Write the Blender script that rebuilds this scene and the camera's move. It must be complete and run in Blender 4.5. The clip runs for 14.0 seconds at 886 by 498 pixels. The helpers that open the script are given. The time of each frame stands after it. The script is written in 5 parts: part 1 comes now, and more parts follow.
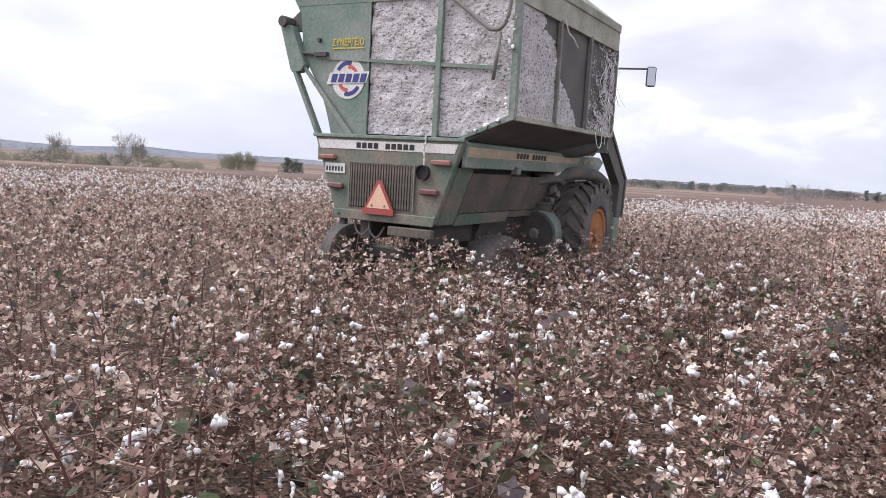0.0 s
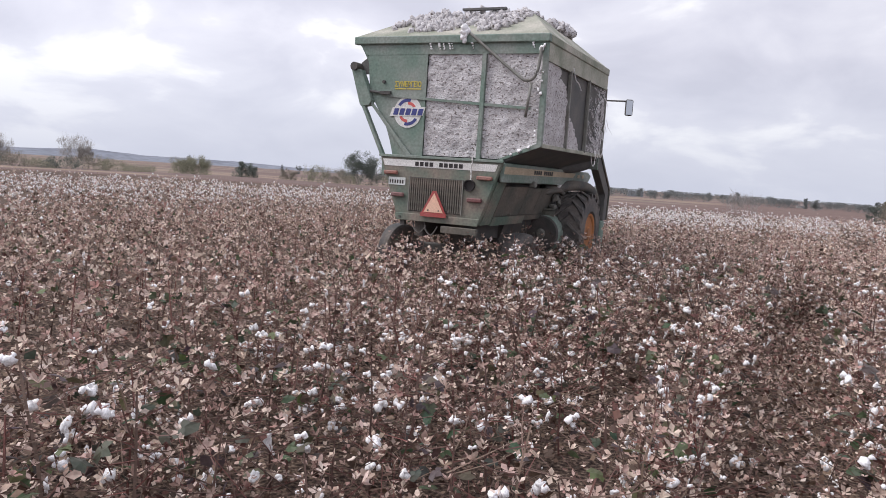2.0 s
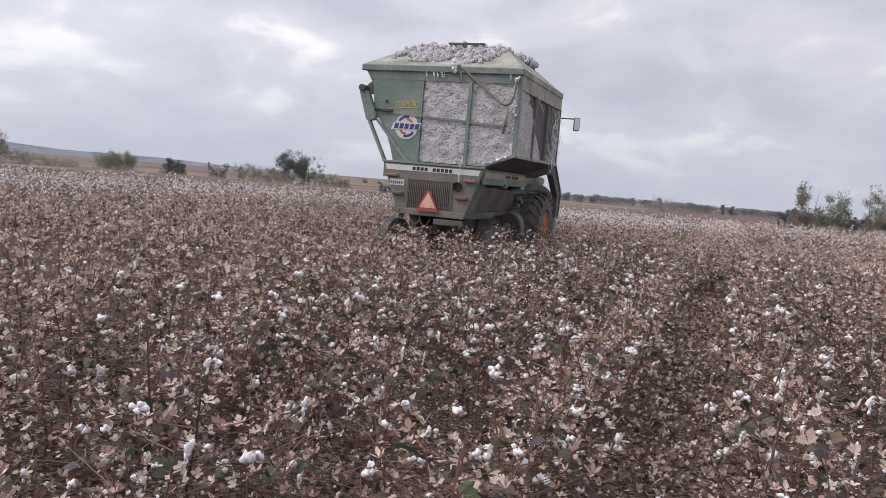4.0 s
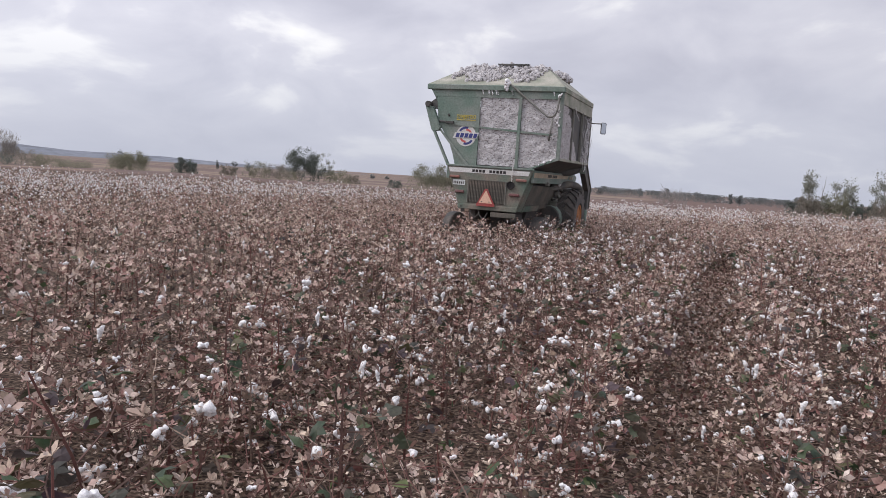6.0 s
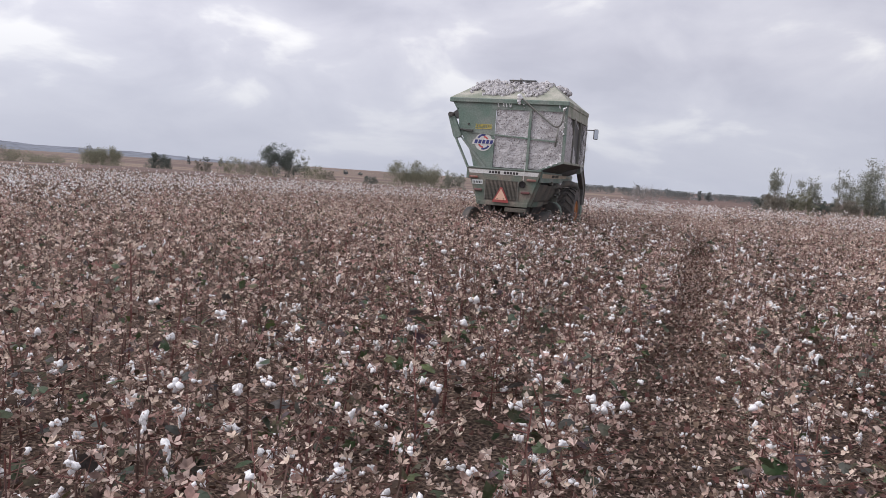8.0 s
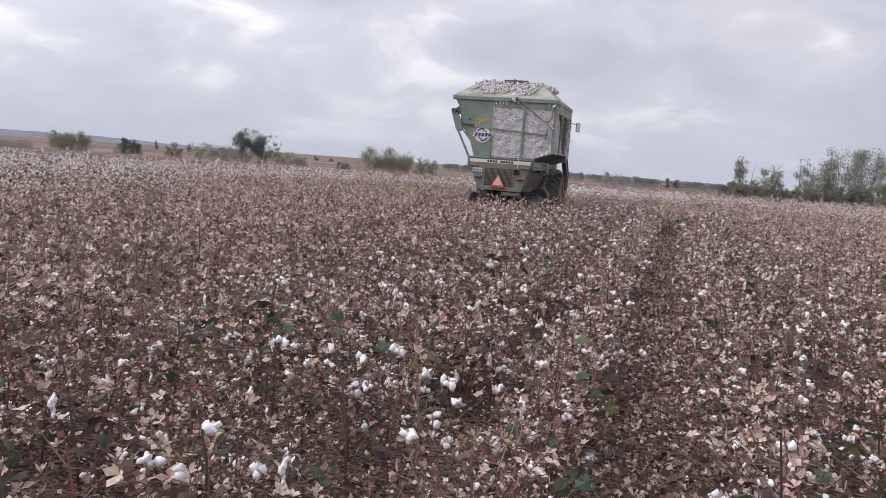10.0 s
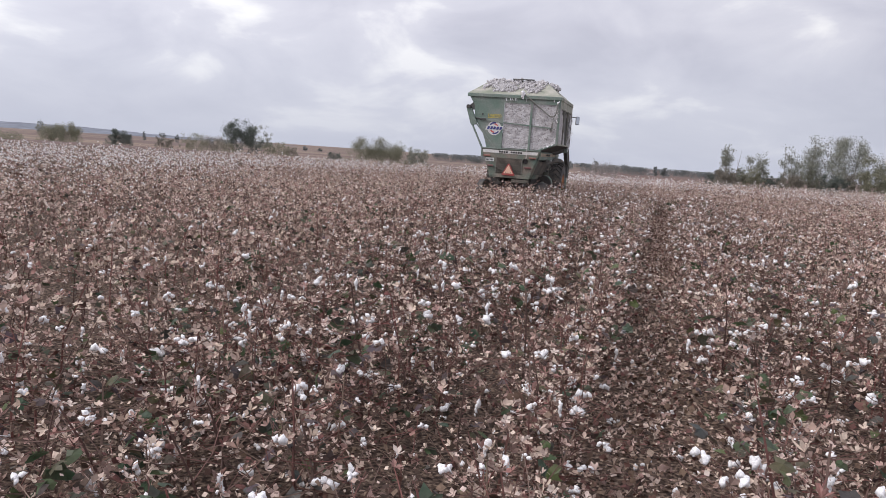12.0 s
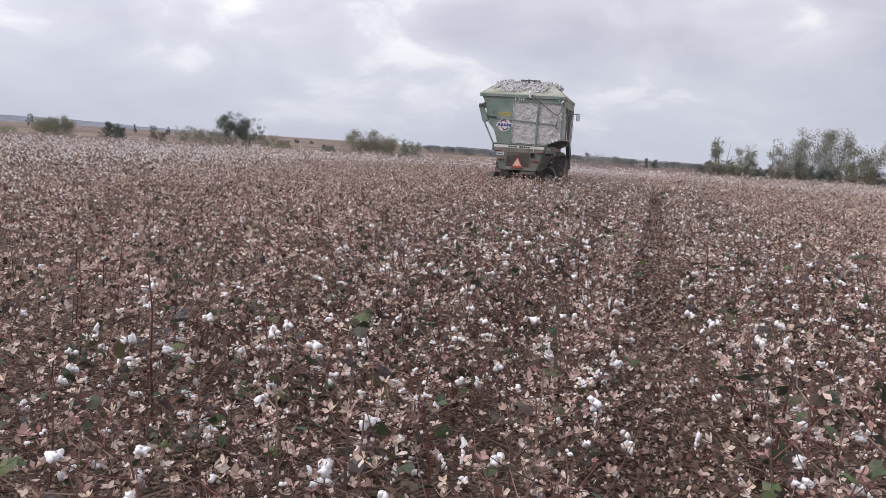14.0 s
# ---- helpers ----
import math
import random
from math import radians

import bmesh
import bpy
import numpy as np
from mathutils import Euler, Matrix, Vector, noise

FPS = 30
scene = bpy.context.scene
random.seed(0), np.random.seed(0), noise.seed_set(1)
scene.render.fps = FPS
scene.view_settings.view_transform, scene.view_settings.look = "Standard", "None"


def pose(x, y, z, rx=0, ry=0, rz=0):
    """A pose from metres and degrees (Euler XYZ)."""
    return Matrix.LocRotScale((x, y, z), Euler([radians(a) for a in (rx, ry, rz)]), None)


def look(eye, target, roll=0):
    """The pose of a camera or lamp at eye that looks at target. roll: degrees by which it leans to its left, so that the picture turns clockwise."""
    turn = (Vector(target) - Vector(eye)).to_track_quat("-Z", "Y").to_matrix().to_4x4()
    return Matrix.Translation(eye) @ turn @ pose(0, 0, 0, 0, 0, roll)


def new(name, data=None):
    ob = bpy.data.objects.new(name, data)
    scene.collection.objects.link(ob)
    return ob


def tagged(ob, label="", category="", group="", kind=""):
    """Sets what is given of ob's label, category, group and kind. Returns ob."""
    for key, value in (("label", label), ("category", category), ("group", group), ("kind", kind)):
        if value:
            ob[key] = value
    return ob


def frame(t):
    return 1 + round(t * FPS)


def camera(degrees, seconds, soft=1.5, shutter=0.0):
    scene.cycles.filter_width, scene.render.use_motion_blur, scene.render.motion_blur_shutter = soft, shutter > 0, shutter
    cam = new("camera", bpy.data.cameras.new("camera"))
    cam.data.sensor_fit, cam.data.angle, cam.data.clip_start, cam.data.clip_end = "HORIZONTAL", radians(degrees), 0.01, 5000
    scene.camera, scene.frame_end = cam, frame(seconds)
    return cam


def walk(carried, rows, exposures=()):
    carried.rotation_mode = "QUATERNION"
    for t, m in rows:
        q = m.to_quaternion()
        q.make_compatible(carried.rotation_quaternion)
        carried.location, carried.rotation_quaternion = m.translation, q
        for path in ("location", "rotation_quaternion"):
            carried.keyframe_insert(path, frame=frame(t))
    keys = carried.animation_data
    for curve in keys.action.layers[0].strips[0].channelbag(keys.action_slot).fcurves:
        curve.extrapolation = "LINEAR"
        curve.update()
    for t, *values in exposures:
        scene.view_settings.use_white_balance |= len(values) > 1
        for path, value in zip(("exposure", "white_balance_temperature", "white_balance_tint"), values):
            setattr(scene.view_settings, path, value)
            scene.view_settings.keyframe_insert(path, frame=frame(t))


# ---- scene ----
cam = camera(61.0, 14.0, soft=0.9)
PATH = [
    (0, (4.988, -7.342, 1.714), (4.015, -5.61, 1.485), 3.2),
    (0.5, (5.033, -8.099, 1.734), (4.077, -6.357, 1.512), 3.2),
    (1, (5.063, -8.805, 1.741), (4.121, -7.054, 1.527), 3.5),
    (1.5, (5.108, -9.631, 1.779), (4.207, -7.859, 1.565), 3.9),
    (2, (5.157, -10.342, 1.781), (4.294, -8.55, 1.574), 3.7),
    (2.5, (5.312, -11.115, 1.709), (4.451, -9.322, 1.502), 3.7),
    (3, (5.324, -11.866, 1.703), (4.476, -10.067, 1.495), 3.7),
    (3.5, (5.321, -12.624, 1.726), (4.528, -10.797, 1.544), 3.7),
    (4, (5.319, -13.367, 1.742), (4.627, -11.5, 1.552), 4.8),
    (6.5, (5.294, -17.291, 1.821), (4.586, -15.432, 1.614), 3.6),
    (7, (5.203, -18.082, 1.823), (4.518, -16.213, 1.628), 4.0),
    (7.5, (5.141, -18.888, 1.85), (4.468, -17.015, 1.65), 4.0),
    (8, (5.137, -19.694, 1.858), (4.498, -17.811, 1.646), 4.0),
    (10.5, (5.076, -23.572, 1.878), (4.527, -21.665, 1.629), 4.1),
    (11, (5.023, -24.345, 1.915), (4.484, -22.436, 1.658), 3.9),
    (11.5, (5.006, -25.075, 1.9), (4.467, -23.167, 1.64), 4.0),
    (12, (5.003, -25.796, 1.866), (4.473, -23.886, 1.599), 4.0),
    (12.5, (4.973, -26.541, 1.877), (4.449, -24.629, 1.611), 3.7),
    (13, (4.898, -27.261, 1.885), (4.391, -25.345, 1.615), 3.9),
    (13.5, (4.876, -27.952, 1.907), (4.368, -26.039, 1.624), 3.9),
    (14, (4.867, -28.627, 1.922), (4.361, -26.713, 1.636), 3.9),
]
walk(cam, [(t, look(eye, target, roll)) for t, eye, target, roll in PATH],
     exposures=[(0, 0.54), (1.0, 0.42), (2.0, 0.24), (3.0, 0.13), (4.0, 0.02), (7.0, 0.0), (14.0, 0.09)])

# ---- world and sun: thin overcast with brighter breaks ----
world = bpy.data.worlds.new("overcast_sky")
scene.world = world
world.use_nodes = True
wn, wl = world.node_tree.nodes, world.node_tree.links
wn.clear()
SUN_ELEV, SUN_AZ = radians(46), radians(-118)


def wnode(kind, **inputs):
    n = wn.new(kind)
    for k, v in inputs.items():
        n.inputs[k].default_value = v
    return n


w_out = wnode("ShaderNodeOutputWorld")
w_bg = wnode("ShaderNodeBackground", Strength=1.0)
w_sky = wnode("ShaderNodeTexSky")
w_sky.sky_type = "NISHITA"
w_sky.sun_disc = False
w_sky.sun_elevation, w_sky.sun_rotation = SUN_ELEV, SUN_AZ
w_skyscale = wnode("ShaderNodeVectorMath")
w_skyscale.operation = "SCALE"
w_skyscale.inputs["Scale"].default_value = 0.08
wl.new(w_sky.outputs[0], w_skyscale.inputs[0])
w_co = wnode("ShaderNodeTexCoord")
w_sep = wnode("ShaderNodeSeparateXYZ")
wl.new(w_co.outputs["Generated"], w_sep.inputs[0])
# clouds lie on a high flat layer: the direction divided by its height
w_h = wnode("ShaderNodeMath")
w_h.operation = "MAXIMUM"
w_h.inputs[1].default_value = 0.0
wl.new(w_sep.outputs[2], w_h.inputs[0])
w_h2 = wnode("ShaderNodeMath")
w_h2.operation = "ADD"
w_h2.inputs[1].default_value = 0.42
wl.new(w_h.outputs[0], w_h2.inputs[0])
w_div = wnode("ShaderNodeVectorMath")
w_div.operation = "DIVIDE"
w_cmb = wnode("ShaderNodeCombineXYZ")
for i in range(3):
    wl.new(w_h2.outputs[0], w_cmb.inputs[i])
wl.new(w_co.outputs["Generated"], w_div.inputs[0])
wl.new(w_cmb.outputs[0], w_div.inputs[1])
w_n1 = wnode("ShaderNodeTexNoise", Scale=3.1, Detail=6.0, Roughness=0.5, Distortion=0.35)
w_n2 = wnode("ShaderNodeTexNoise", Scale=1.3, Detail=2.0, Roughness=0.5)
wl.new(w_div.outputs[0], w_n1.inputs["Vector"])
wl.new(w_div.outputs[0], w_n2.inputs["Vector"])
w_mix = wnode("ShaderNodeMath")
w_mix.operation = "MULTIPLY_ADD"
w_mix.inputs[1].default_value = 0.72
wl.new(w_n1.outputs[0], w_mix.inputs[0])
w_n2s = wnode("ShaderNodeMath")
w_n2s.operation = "MULTIPLY"
w_n2s.inputs[1].default_value = 0.28
wl.new(w_n2.outputs[0], w_n2s.inputs[0])
wl.new(w_n2s.outputs[0], w_mix.inputs[2])
w_ramp = wnode("ShaderNodeValToRGB")
cr = w_ramp.color_ramp
cr.elements[0].position, cr.elements[0].color = 0.38, (0.62, 0.622, 0.73, 1)
cr.elements[1].position, cr.elements[1].color = 0.62, (1.08, 1.07, 1.1, 1)
e = cr.elements.new(0.46)
e.color = (0.70, 0.70, 0.808, 1)
e = cr.elements.new(0.55)
e.color = (0.80, 0.797, 0.895, 1)
wl.new(w_mix.outputs[0], w_ramp.inputs[0])
# the glow of the hidden sun, wide and soft
w_dot = wnode("ShaderNodeVectorMath")
w_dot.operation = "DOT_PRODUCT"
w_dot.inputs[1].default_value = (math.sin(SUN_AZ) * math.cos(SUN_ELEV), math.cos(SUN_AZ) * math.cos(SUN_ELEV), math.sin(SUN_ELEV))
wl.new(w_co.outputs["Generated"], w_dot.inputs[0])
w_glow = wnode("ShaderNodeMapRange")
w_glow.inputs["From Min"].default_value, w_glow.inputs["From Max"].default_value = -0.4, 1.0
w_glow.inputs["To Min"].default_value, w_glow.inputs["To Max"].default_value = 0.84, 1.18
wl.new(w_dot.outputs["Value"], w_glow.inputs[0])
w_cl = wnode("ShaderNodeVectorMath")
w_cl.operation = "SCALE"
wl.new(w_ramp.outputs[0], w_cl.inputs[0])
wl.new(w_glow.outputs[0], w_cl.inputs["Scale"])
# haze towards the horizon
w_hz = wnode("ShaderNodeMapRange")
w_hz.inputs["From Min"].default_value, w_hz.inputs["From Max"].default_value = 0.0, 0.16
w_hz.inputs["To Min"].default_value, w_hz.inputs["To Max"].default_value = 0.8, 0.0
wl.new(w_sep.outputs[2], w_hz.inputs[0])
w_m1 = wnode("ShaderNodeMix")
w_m1.data_type = "RGBA"
wl.new(w_hz.outputs[0], w_m1.inputs[0])
wl.new(w_cl.outputs[0], w_m1.inputs[6])
w_m1.inputs[7].default_value = (0.53, 0.56, 0.675, 1)
w_m2 = wnode("ShaderNodeMix")
w_m2.data_type = "RGBA"
w_m2.inputs[0].default_value = 0.06
wl.new(w_m1.outputs[2], w_m2.inputs[6])
wl.new(w_skyscale.outputs[0], w_m2.inputs[7])
wl.new(w_m2.outputs[2], w_bg.inputs[0])
wl.new(w_bg.outputs[0], w_out.inputs[0])

sun = new("sun", bpy.data.lights.new("sun", "SUN"))
sun.data.energy, sun.data.angle, sun.data.color = 1.8, radians(28), (1.0, 0.958, 0.935)
sun.matrix_world = look((math.sin(SUN_AZ) * math.cos(SUN_ELEV) * 60, math.cos(SUN_AZ) * math.cos(SUN_ELEV) * 60, math.sin(SUN_ELEV) * 60), (0, 0, 0))


# ---- materials ----
def mat(name, base, rough=0.7, metal=0.0, second=None, scale=4.0, amount=0.5, fine=60.0, bump=0.2, bump_scale=40.0, island=None, thin=0.0, spec=0.4, contrast=(0.35, 0.65)):
    """A surface of two colours mixed by coarse noise, broken by fine grain, with relief; island: more colours picked piece by piece."""
    m = bpy.data.materials.new(name)
    m.use_nodes = True
    n, l = m.node_tree.nodes, m.node_tree.links
    b = n["Principled BSDF"]
    b.inputs["Roughness"].default_value, b.inputs["Metallic"].default_value = rough, metal
    b.inputs["Specular IOR Level"].default_value = spec
    co = n.new("ShaderNodeTexCoord")
    c1 = None
    if island:
        geo = n.new("ShaderNodeNewGeometry")
        r = n.new("ShaderNodeValToRGB")
        r.color_ramp.interpolation = "LINEAR"
        r.color_ramp.elements[0].position, r.color_ramp.elements[0].color = 0, (*island[0], 1)
        r.color_ramp.elements[1].position, r.color_ramp.elements[1].color = 1, (*island[-1], 1)
        for i, c in enumerate(island[1:-1]):
            el = r.color_ramp.elements.new((i + 1) / (len(island) - 1))
            el.color = (*c, 1)
        l.new(geo.outputs["Random Per Island"], r.inputs[0])
        c1 = r.outputs[0]
    coarse = n.new("ShaderNodeTexNoise")
    coarse.inputs["Scale"].default_value, coarse.inputs["Detail"].default_value = scale, 4
    l.new(co.outputs["Object"], coarse.inputs["Vector"])
    ramp = n.new("ShaderNodeMapRange")
    ramp.inputs["From Min"].default_value, ramp.inputs["From Max"].default_value = contrast
    ramp.inputs["To Max"].default_value = amount
    l.new(coarse.outputs[0], ramp.inputs[0])
    mix = n.new("ShaderNodeMix")
    mix.data_type = "RGBA"
    l.new(ramp.outputs[0], mix.inputs[0])
    if c1:
        l.new(c1, mix.inputs[6])
    else:
        mix.inputs[6].default_value = (*base, 1)
    mix.inputs[7].default_value = (*(second or [v * 0.75 for v in base]), 1)
    grain = n.new("ShaderNodeTexNoise")
    grain.inputs["Scale"].default_value, grain.inputs["Detail"].default_value = fine, 3
    l.new(co.outputs["Object"], grain.inputs["Vector"])
    gr = n.new("ShaderNodeMapRange")
    gr.inputs["From Min"].default_value, gr.inputs["From Max"].default_value = 0.3, 0.7
    gr.inputs["To Min"].default_value, gr.inputs["To Max"].default_value = 0.8, 1.15
    l.new(grain.outputs[0], gr.inputs[0])
    sc = n.new("ShaderNodeVectorMath")
    sc.operation = "SCALE"
    l.new(mix.outputs[2], sc.inputs[0])
    l.new(gr.outputs[0], sc.inputs["Scale"])
    l.new(sc.outputs[0], b.inputs["Base Color"])
    if bump:
        bn = n.new("ShaderNodeTexNoise")
        bn.inputs["Scale"].default_value, bn.inputs["Detail"].default_value = bump_scale, 4
        l.new(co.outputs["Object"], bn.inputs["Vector"])
        bp = n.new("ShaderNodeBump")
        bp.inputs["Strength"].default_value, bp.inputs["Distance"].default_value = bump, 0.02
        l.new(bn.outputs[0], bp.inputs["Height"])
        l.new(bp.outputs[0], b.inputs["Normal"])
    if thin:
        tr = n.new("ShaderNodeBsdfTranslucent")
        ms = n.new("ShaderNodeMixShader")
        ms.inputs[0].default_value = thin
        l.new(sc.outputs[0], tr.inputs[0])
        l.new(b.outputs[0], ms.inputs[1])
        l.new(tr.outputs[0], ms.inputs[2])
        l.new(ms.outputs[0], n["Material Output"].inputs[0])
    return m


M_STEM = mat("cotton_stem", (0.13, 0.08, 0.065), 0.8, island=[(0.10, 0.062, 0.052), (0.19, 0.12, 0.10), (0.21, 0.08, 0.07), (0.13, 0.08, 0.07), (0.30, 0.22, 0.165)], scale=3, bump=0)
M_BURR = mat("dry_burr", (0.5, 0.4, 0.3), 0.85, island=[(0.30, 0.19, 0.155), (0.74, 0.60, 0.485), (0.82, 0.69, 0.58), (0.45, 0.30, 0.255), (0.82, 0.72, 0.645), (0.69, 0.50, 0.445), (0.30, 0.135, 0.12), (0.60, 0.475, 0.40), (0.15, 0.092, 0.08), (0.40, 0.27, 0.215)], second=(0.5, 0.36, 0.31), scale=25, amount=0.4, bump=0, thin=0.15)
M_LINT = mat("cotton_lint", (0.95, 0.94, 0.95), 0.95, second=(0.88, 0.86, 0.87), scale=30, amount=0.5, fine=150, bump=0.25, bump_scale=120, spec=0.1)
M_LEAF = mat("cotton_leaf", (0.07, 0.1, 0.05), 0.5, island=[(0.03, 0.065, 0.04), (0.07, 0.12, 0.05), (0.10, 0.065, 0.085), (0.045, 0.055, 0.05), (0.13, 0.125, 0.055), (0.085, 0.055, 0.07), (0.045, 0.10, 0.055), (0.13, 0.17, 0.06)], second=(0.12, 0.085, 0.065), scale=12, amount=0.4, bump=0, thin=0.2)
M_DRYLEAF = mat("dry_leaf", (0.2, 0.13, 0.09), 0.85, island=[(0.045, 0.032, 0.028), (0.15, 0.095, 0.07), (0.28, 0.20, 0.145), (0.07, 0.042, 0.038), (0.21, 0.085, 0.08), (0.12, 0.075, 0.055), (0.035, 0.028, 0.026)], scale=10, amount=0.4, bump=0, thin=0.1)
# dusty green, lightened and greyed further to paint in the hazy veil
M_GREEN = mat("green_paint", (0.16, 0.23, 0.19), 0.65, second=(0.305, 0.315, 0.29), scale=1.6, amount=0.8, fine=25, bump=0.04)
M_REAR = mat("dust_stained_green_paint", (0.125, 0.175, 0.14), 0.7, second=(0.25, 0.205, 0.17), scale=2.0, amount=0.95, fine=25, bump=0.05)
M_ROOF = mat("dusty_green_paint", (0.25, 0.27, 0.21), 0.8, second=(0.46, 0.44, 0.38), scale=2.0, amount=1.0, fine=40, bump=0.05)
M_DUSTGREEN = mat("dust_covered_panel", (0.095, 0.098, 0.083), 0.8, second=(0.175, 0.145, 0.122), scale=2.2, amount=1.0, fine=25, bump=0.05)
# dark metal, black and rubber: dust plus a painted lift for veiling glare
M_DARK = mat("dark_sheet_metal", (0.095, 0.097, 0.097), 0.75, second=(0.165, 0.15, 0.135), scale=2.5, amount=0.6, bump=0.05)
M_BLACK = mat("black_grease", (0.075, 0.073, 0.071), 0.75, second=(0.15, 0.125, 0.11), scale=5, amount=0.5, bump=0.1)
M_TYRE = mat("tyre_rubber", (0.085, 0.084, 0.085), 0.85, second=(0.20, 0.17, 0.15), scale=3.5, amount=0.7, fine=30, bump=0.15)
M_RIM = mat("rusty_yellow_rim", (0.42, 0.16, 0.05), 0.7, second=(0.26, 0.12, 0.06), scale=6, amount=0.8, bump=0.1)
M_WHITE = mat("white_decal", (0.74, 0.73, 0.71), 0.5, second=(0.58, 0.55, 0.52), scale=3, amount=0.5, bump=0)
M_CREAM = mat("faded_cream_decal", (0.55, 0.45, 0.32), 0.6, second=(0.38, 0.29, 0.2), scale=3, amount=0.7, bump=0)
M_INK = mat("black_decal", (0.035, 0.03, 0.03), 0.6, bump=0)
M_YELLOW = mat("yellow_decal", (0.62, 0.50, 0.10), 0.5, bump=0)
M_BLUE = mat("blue_decal", (0.06, 0.07, 0.24), 0.45, bump=0)
M_RED = mat("red_decal", (0.62, 0.13, 0.12), 0.45, bump=0)
M_REFL = mat("red_lamp_lens", (0.17, 0.065, 0.065), 0.5, second=(0.24, 0.16, 0.15), scale=8, amount=0.7, bump=0.05)
M_AMBER = mat("orange_lamp_lens", (0.29, 0.12, 0.095), 0.5, second=(0.32, 0.22, 0.19), scale=8, amount=0.7, bump=0.05)
M_SIGNRED = mat("faded_red_sign", (0.38, 0.065, 0.06), 0.5, second=(0.36, 0.13, 0.12), scale=6, amount=0.6, bump=0)
M_SIGN = mat("orange_sign", (0.82, 0.52, 0.38), 0.5, second=(0.74, 0.50, 0.38), scale=5, amount=0.5, bump=0)
M_HOSE = mat("grey_hose", (0.10, 0.10, 0.095), 0.75, second=(0.2, 0.17, 0.14), scale=4, amount=0.7, bump=0.1)
M_GALV = mat("dusty_grey_steel", (0.24, 0.24, 0.22), 0.6, second=(0.15, 0.14, 0.12), scale=5, amount=0.7, bump=0.05)
M_PLATE = mat("white_plate", (0.72, 0.74, 0.72), 0.45, bump=0)
M_MIRROR = bpy.data.materials.new("mirror_face")
M_MIRROR.use_nodes = True
for socket, value in (("Base Color", (0.5, 0.52, 0.55, 1)), ("Metallic", 1.0), ("Roughness", 0.08)):
    M_MIRROR.node_tree.nodes["Principled BSDF"].inputs[socket].default_value = value
M_GLASS = mat("dark_cab_glass", (0.03, 0.035, 0.04), 0.08, bump=0, spec=0.6)
M_BARK = mat("bark", (0.27, 0.24, 0.21), 0.9, scale=3, amount=0.5, bump=0.3, bump_scale=10)


def foliage(name, colours, thin=0.45):
    return mat(name, colours[0], 0.7, island=colours, scale=0.4, amount=0.35, fine=2.0, bump=0, thin=thin)


# leaf colours are lightened and greyed to stand for haze over the distance
M_F_DARK = foliage("dark_foliage", [(0.15, 0.178, 0.158), (0.21, 0.23, 0.205), (0.175, 0.20, 0.17)])
M_F_OLIVE = foliage("olive_foliage", [(0.29, 0.285, 0.205), (0.355, 0.345, 0.255), (0.245, 0.255, 0.195)])
M_F_PALE = foliage("pale_foliage", [(0.34, 0.355, 0.295), (0.45, 0.45, 0.39), (0.285, 0.30, 0.25)])
M_F_GREY = foliage("bare_twigs", [(0.37, 0.35, 0.335), (0.46, 0.44, 0.42), (0.32, 0.305, 0.295)])
M_F_BROWN = foliage("brown_thicket", [(0.29, 0.262, 0.22), (0.35, 0.317, 0.27), (0.245, 0.238, 0.195)])
# horizon trees carry the haze's blue-grey in their leaves
M_F_FAR = foliage("hazed_far_foliage", [(0.23, 0.25, 0.25), (0.29, 0.305, 0.30)])


def packed_cotton():
    """Seed cotton pressed against a screen: white lint with dark leaf flecks."""
    m = mat("packed_cotton", (0.63, 0.61, 0.62), 0.95, second=(0.47, 0.445, 0.45), scale=5, amount=0.8, fine=70, bump=0.9, bump_scale=45, spec=0.1)
    n, l = m.node_tree.nodes, m.node_tree.links
    b = n["Principled BSDF"]
    src = b.inputs["Base Color"].links[0].from_socket
    co = n.new("ShaderNodeTexCoord")
    mp = n.new("ShaderNodeMapping")
    mp.inputs["Scale"].default_value = (1, 1, 1.7)
    l.new(co.outputs["Object"], mp.inputs[0])
    f = n.new("ShaderNodeTexNoise")
    f.inputs["Scale"].default_value, f.inputs["Detail"].default_value, f.inputs["Roughness"].default_value = 21, 4, 0.62
    l.new(mp.outputs[0], f.inputs["Vector"])
    r = n.new("ShaderNodeMapRange")
    r.inputs["From Min"].default_value, r.inputs["From Max"].default_value = 0.57, 0.605
    r.inputs["To Max"].default_value = 0.84
    l.new(f.outputs[0], r.inputs[0])
    mx = n.new("ShaderNodeMix")
    mx.data_type = "RGBA"
    l.new(r.outputs[0], mx.inputs[0])
    l.new(src, mx.inputs[6])
    mx.inputs[7].default_value = (0.12, 0.095, 0.085, 1)
    l.new(mx.outputs[2], b.inputs["Base Color"])
    return m


M_PACK = packed_cotton()


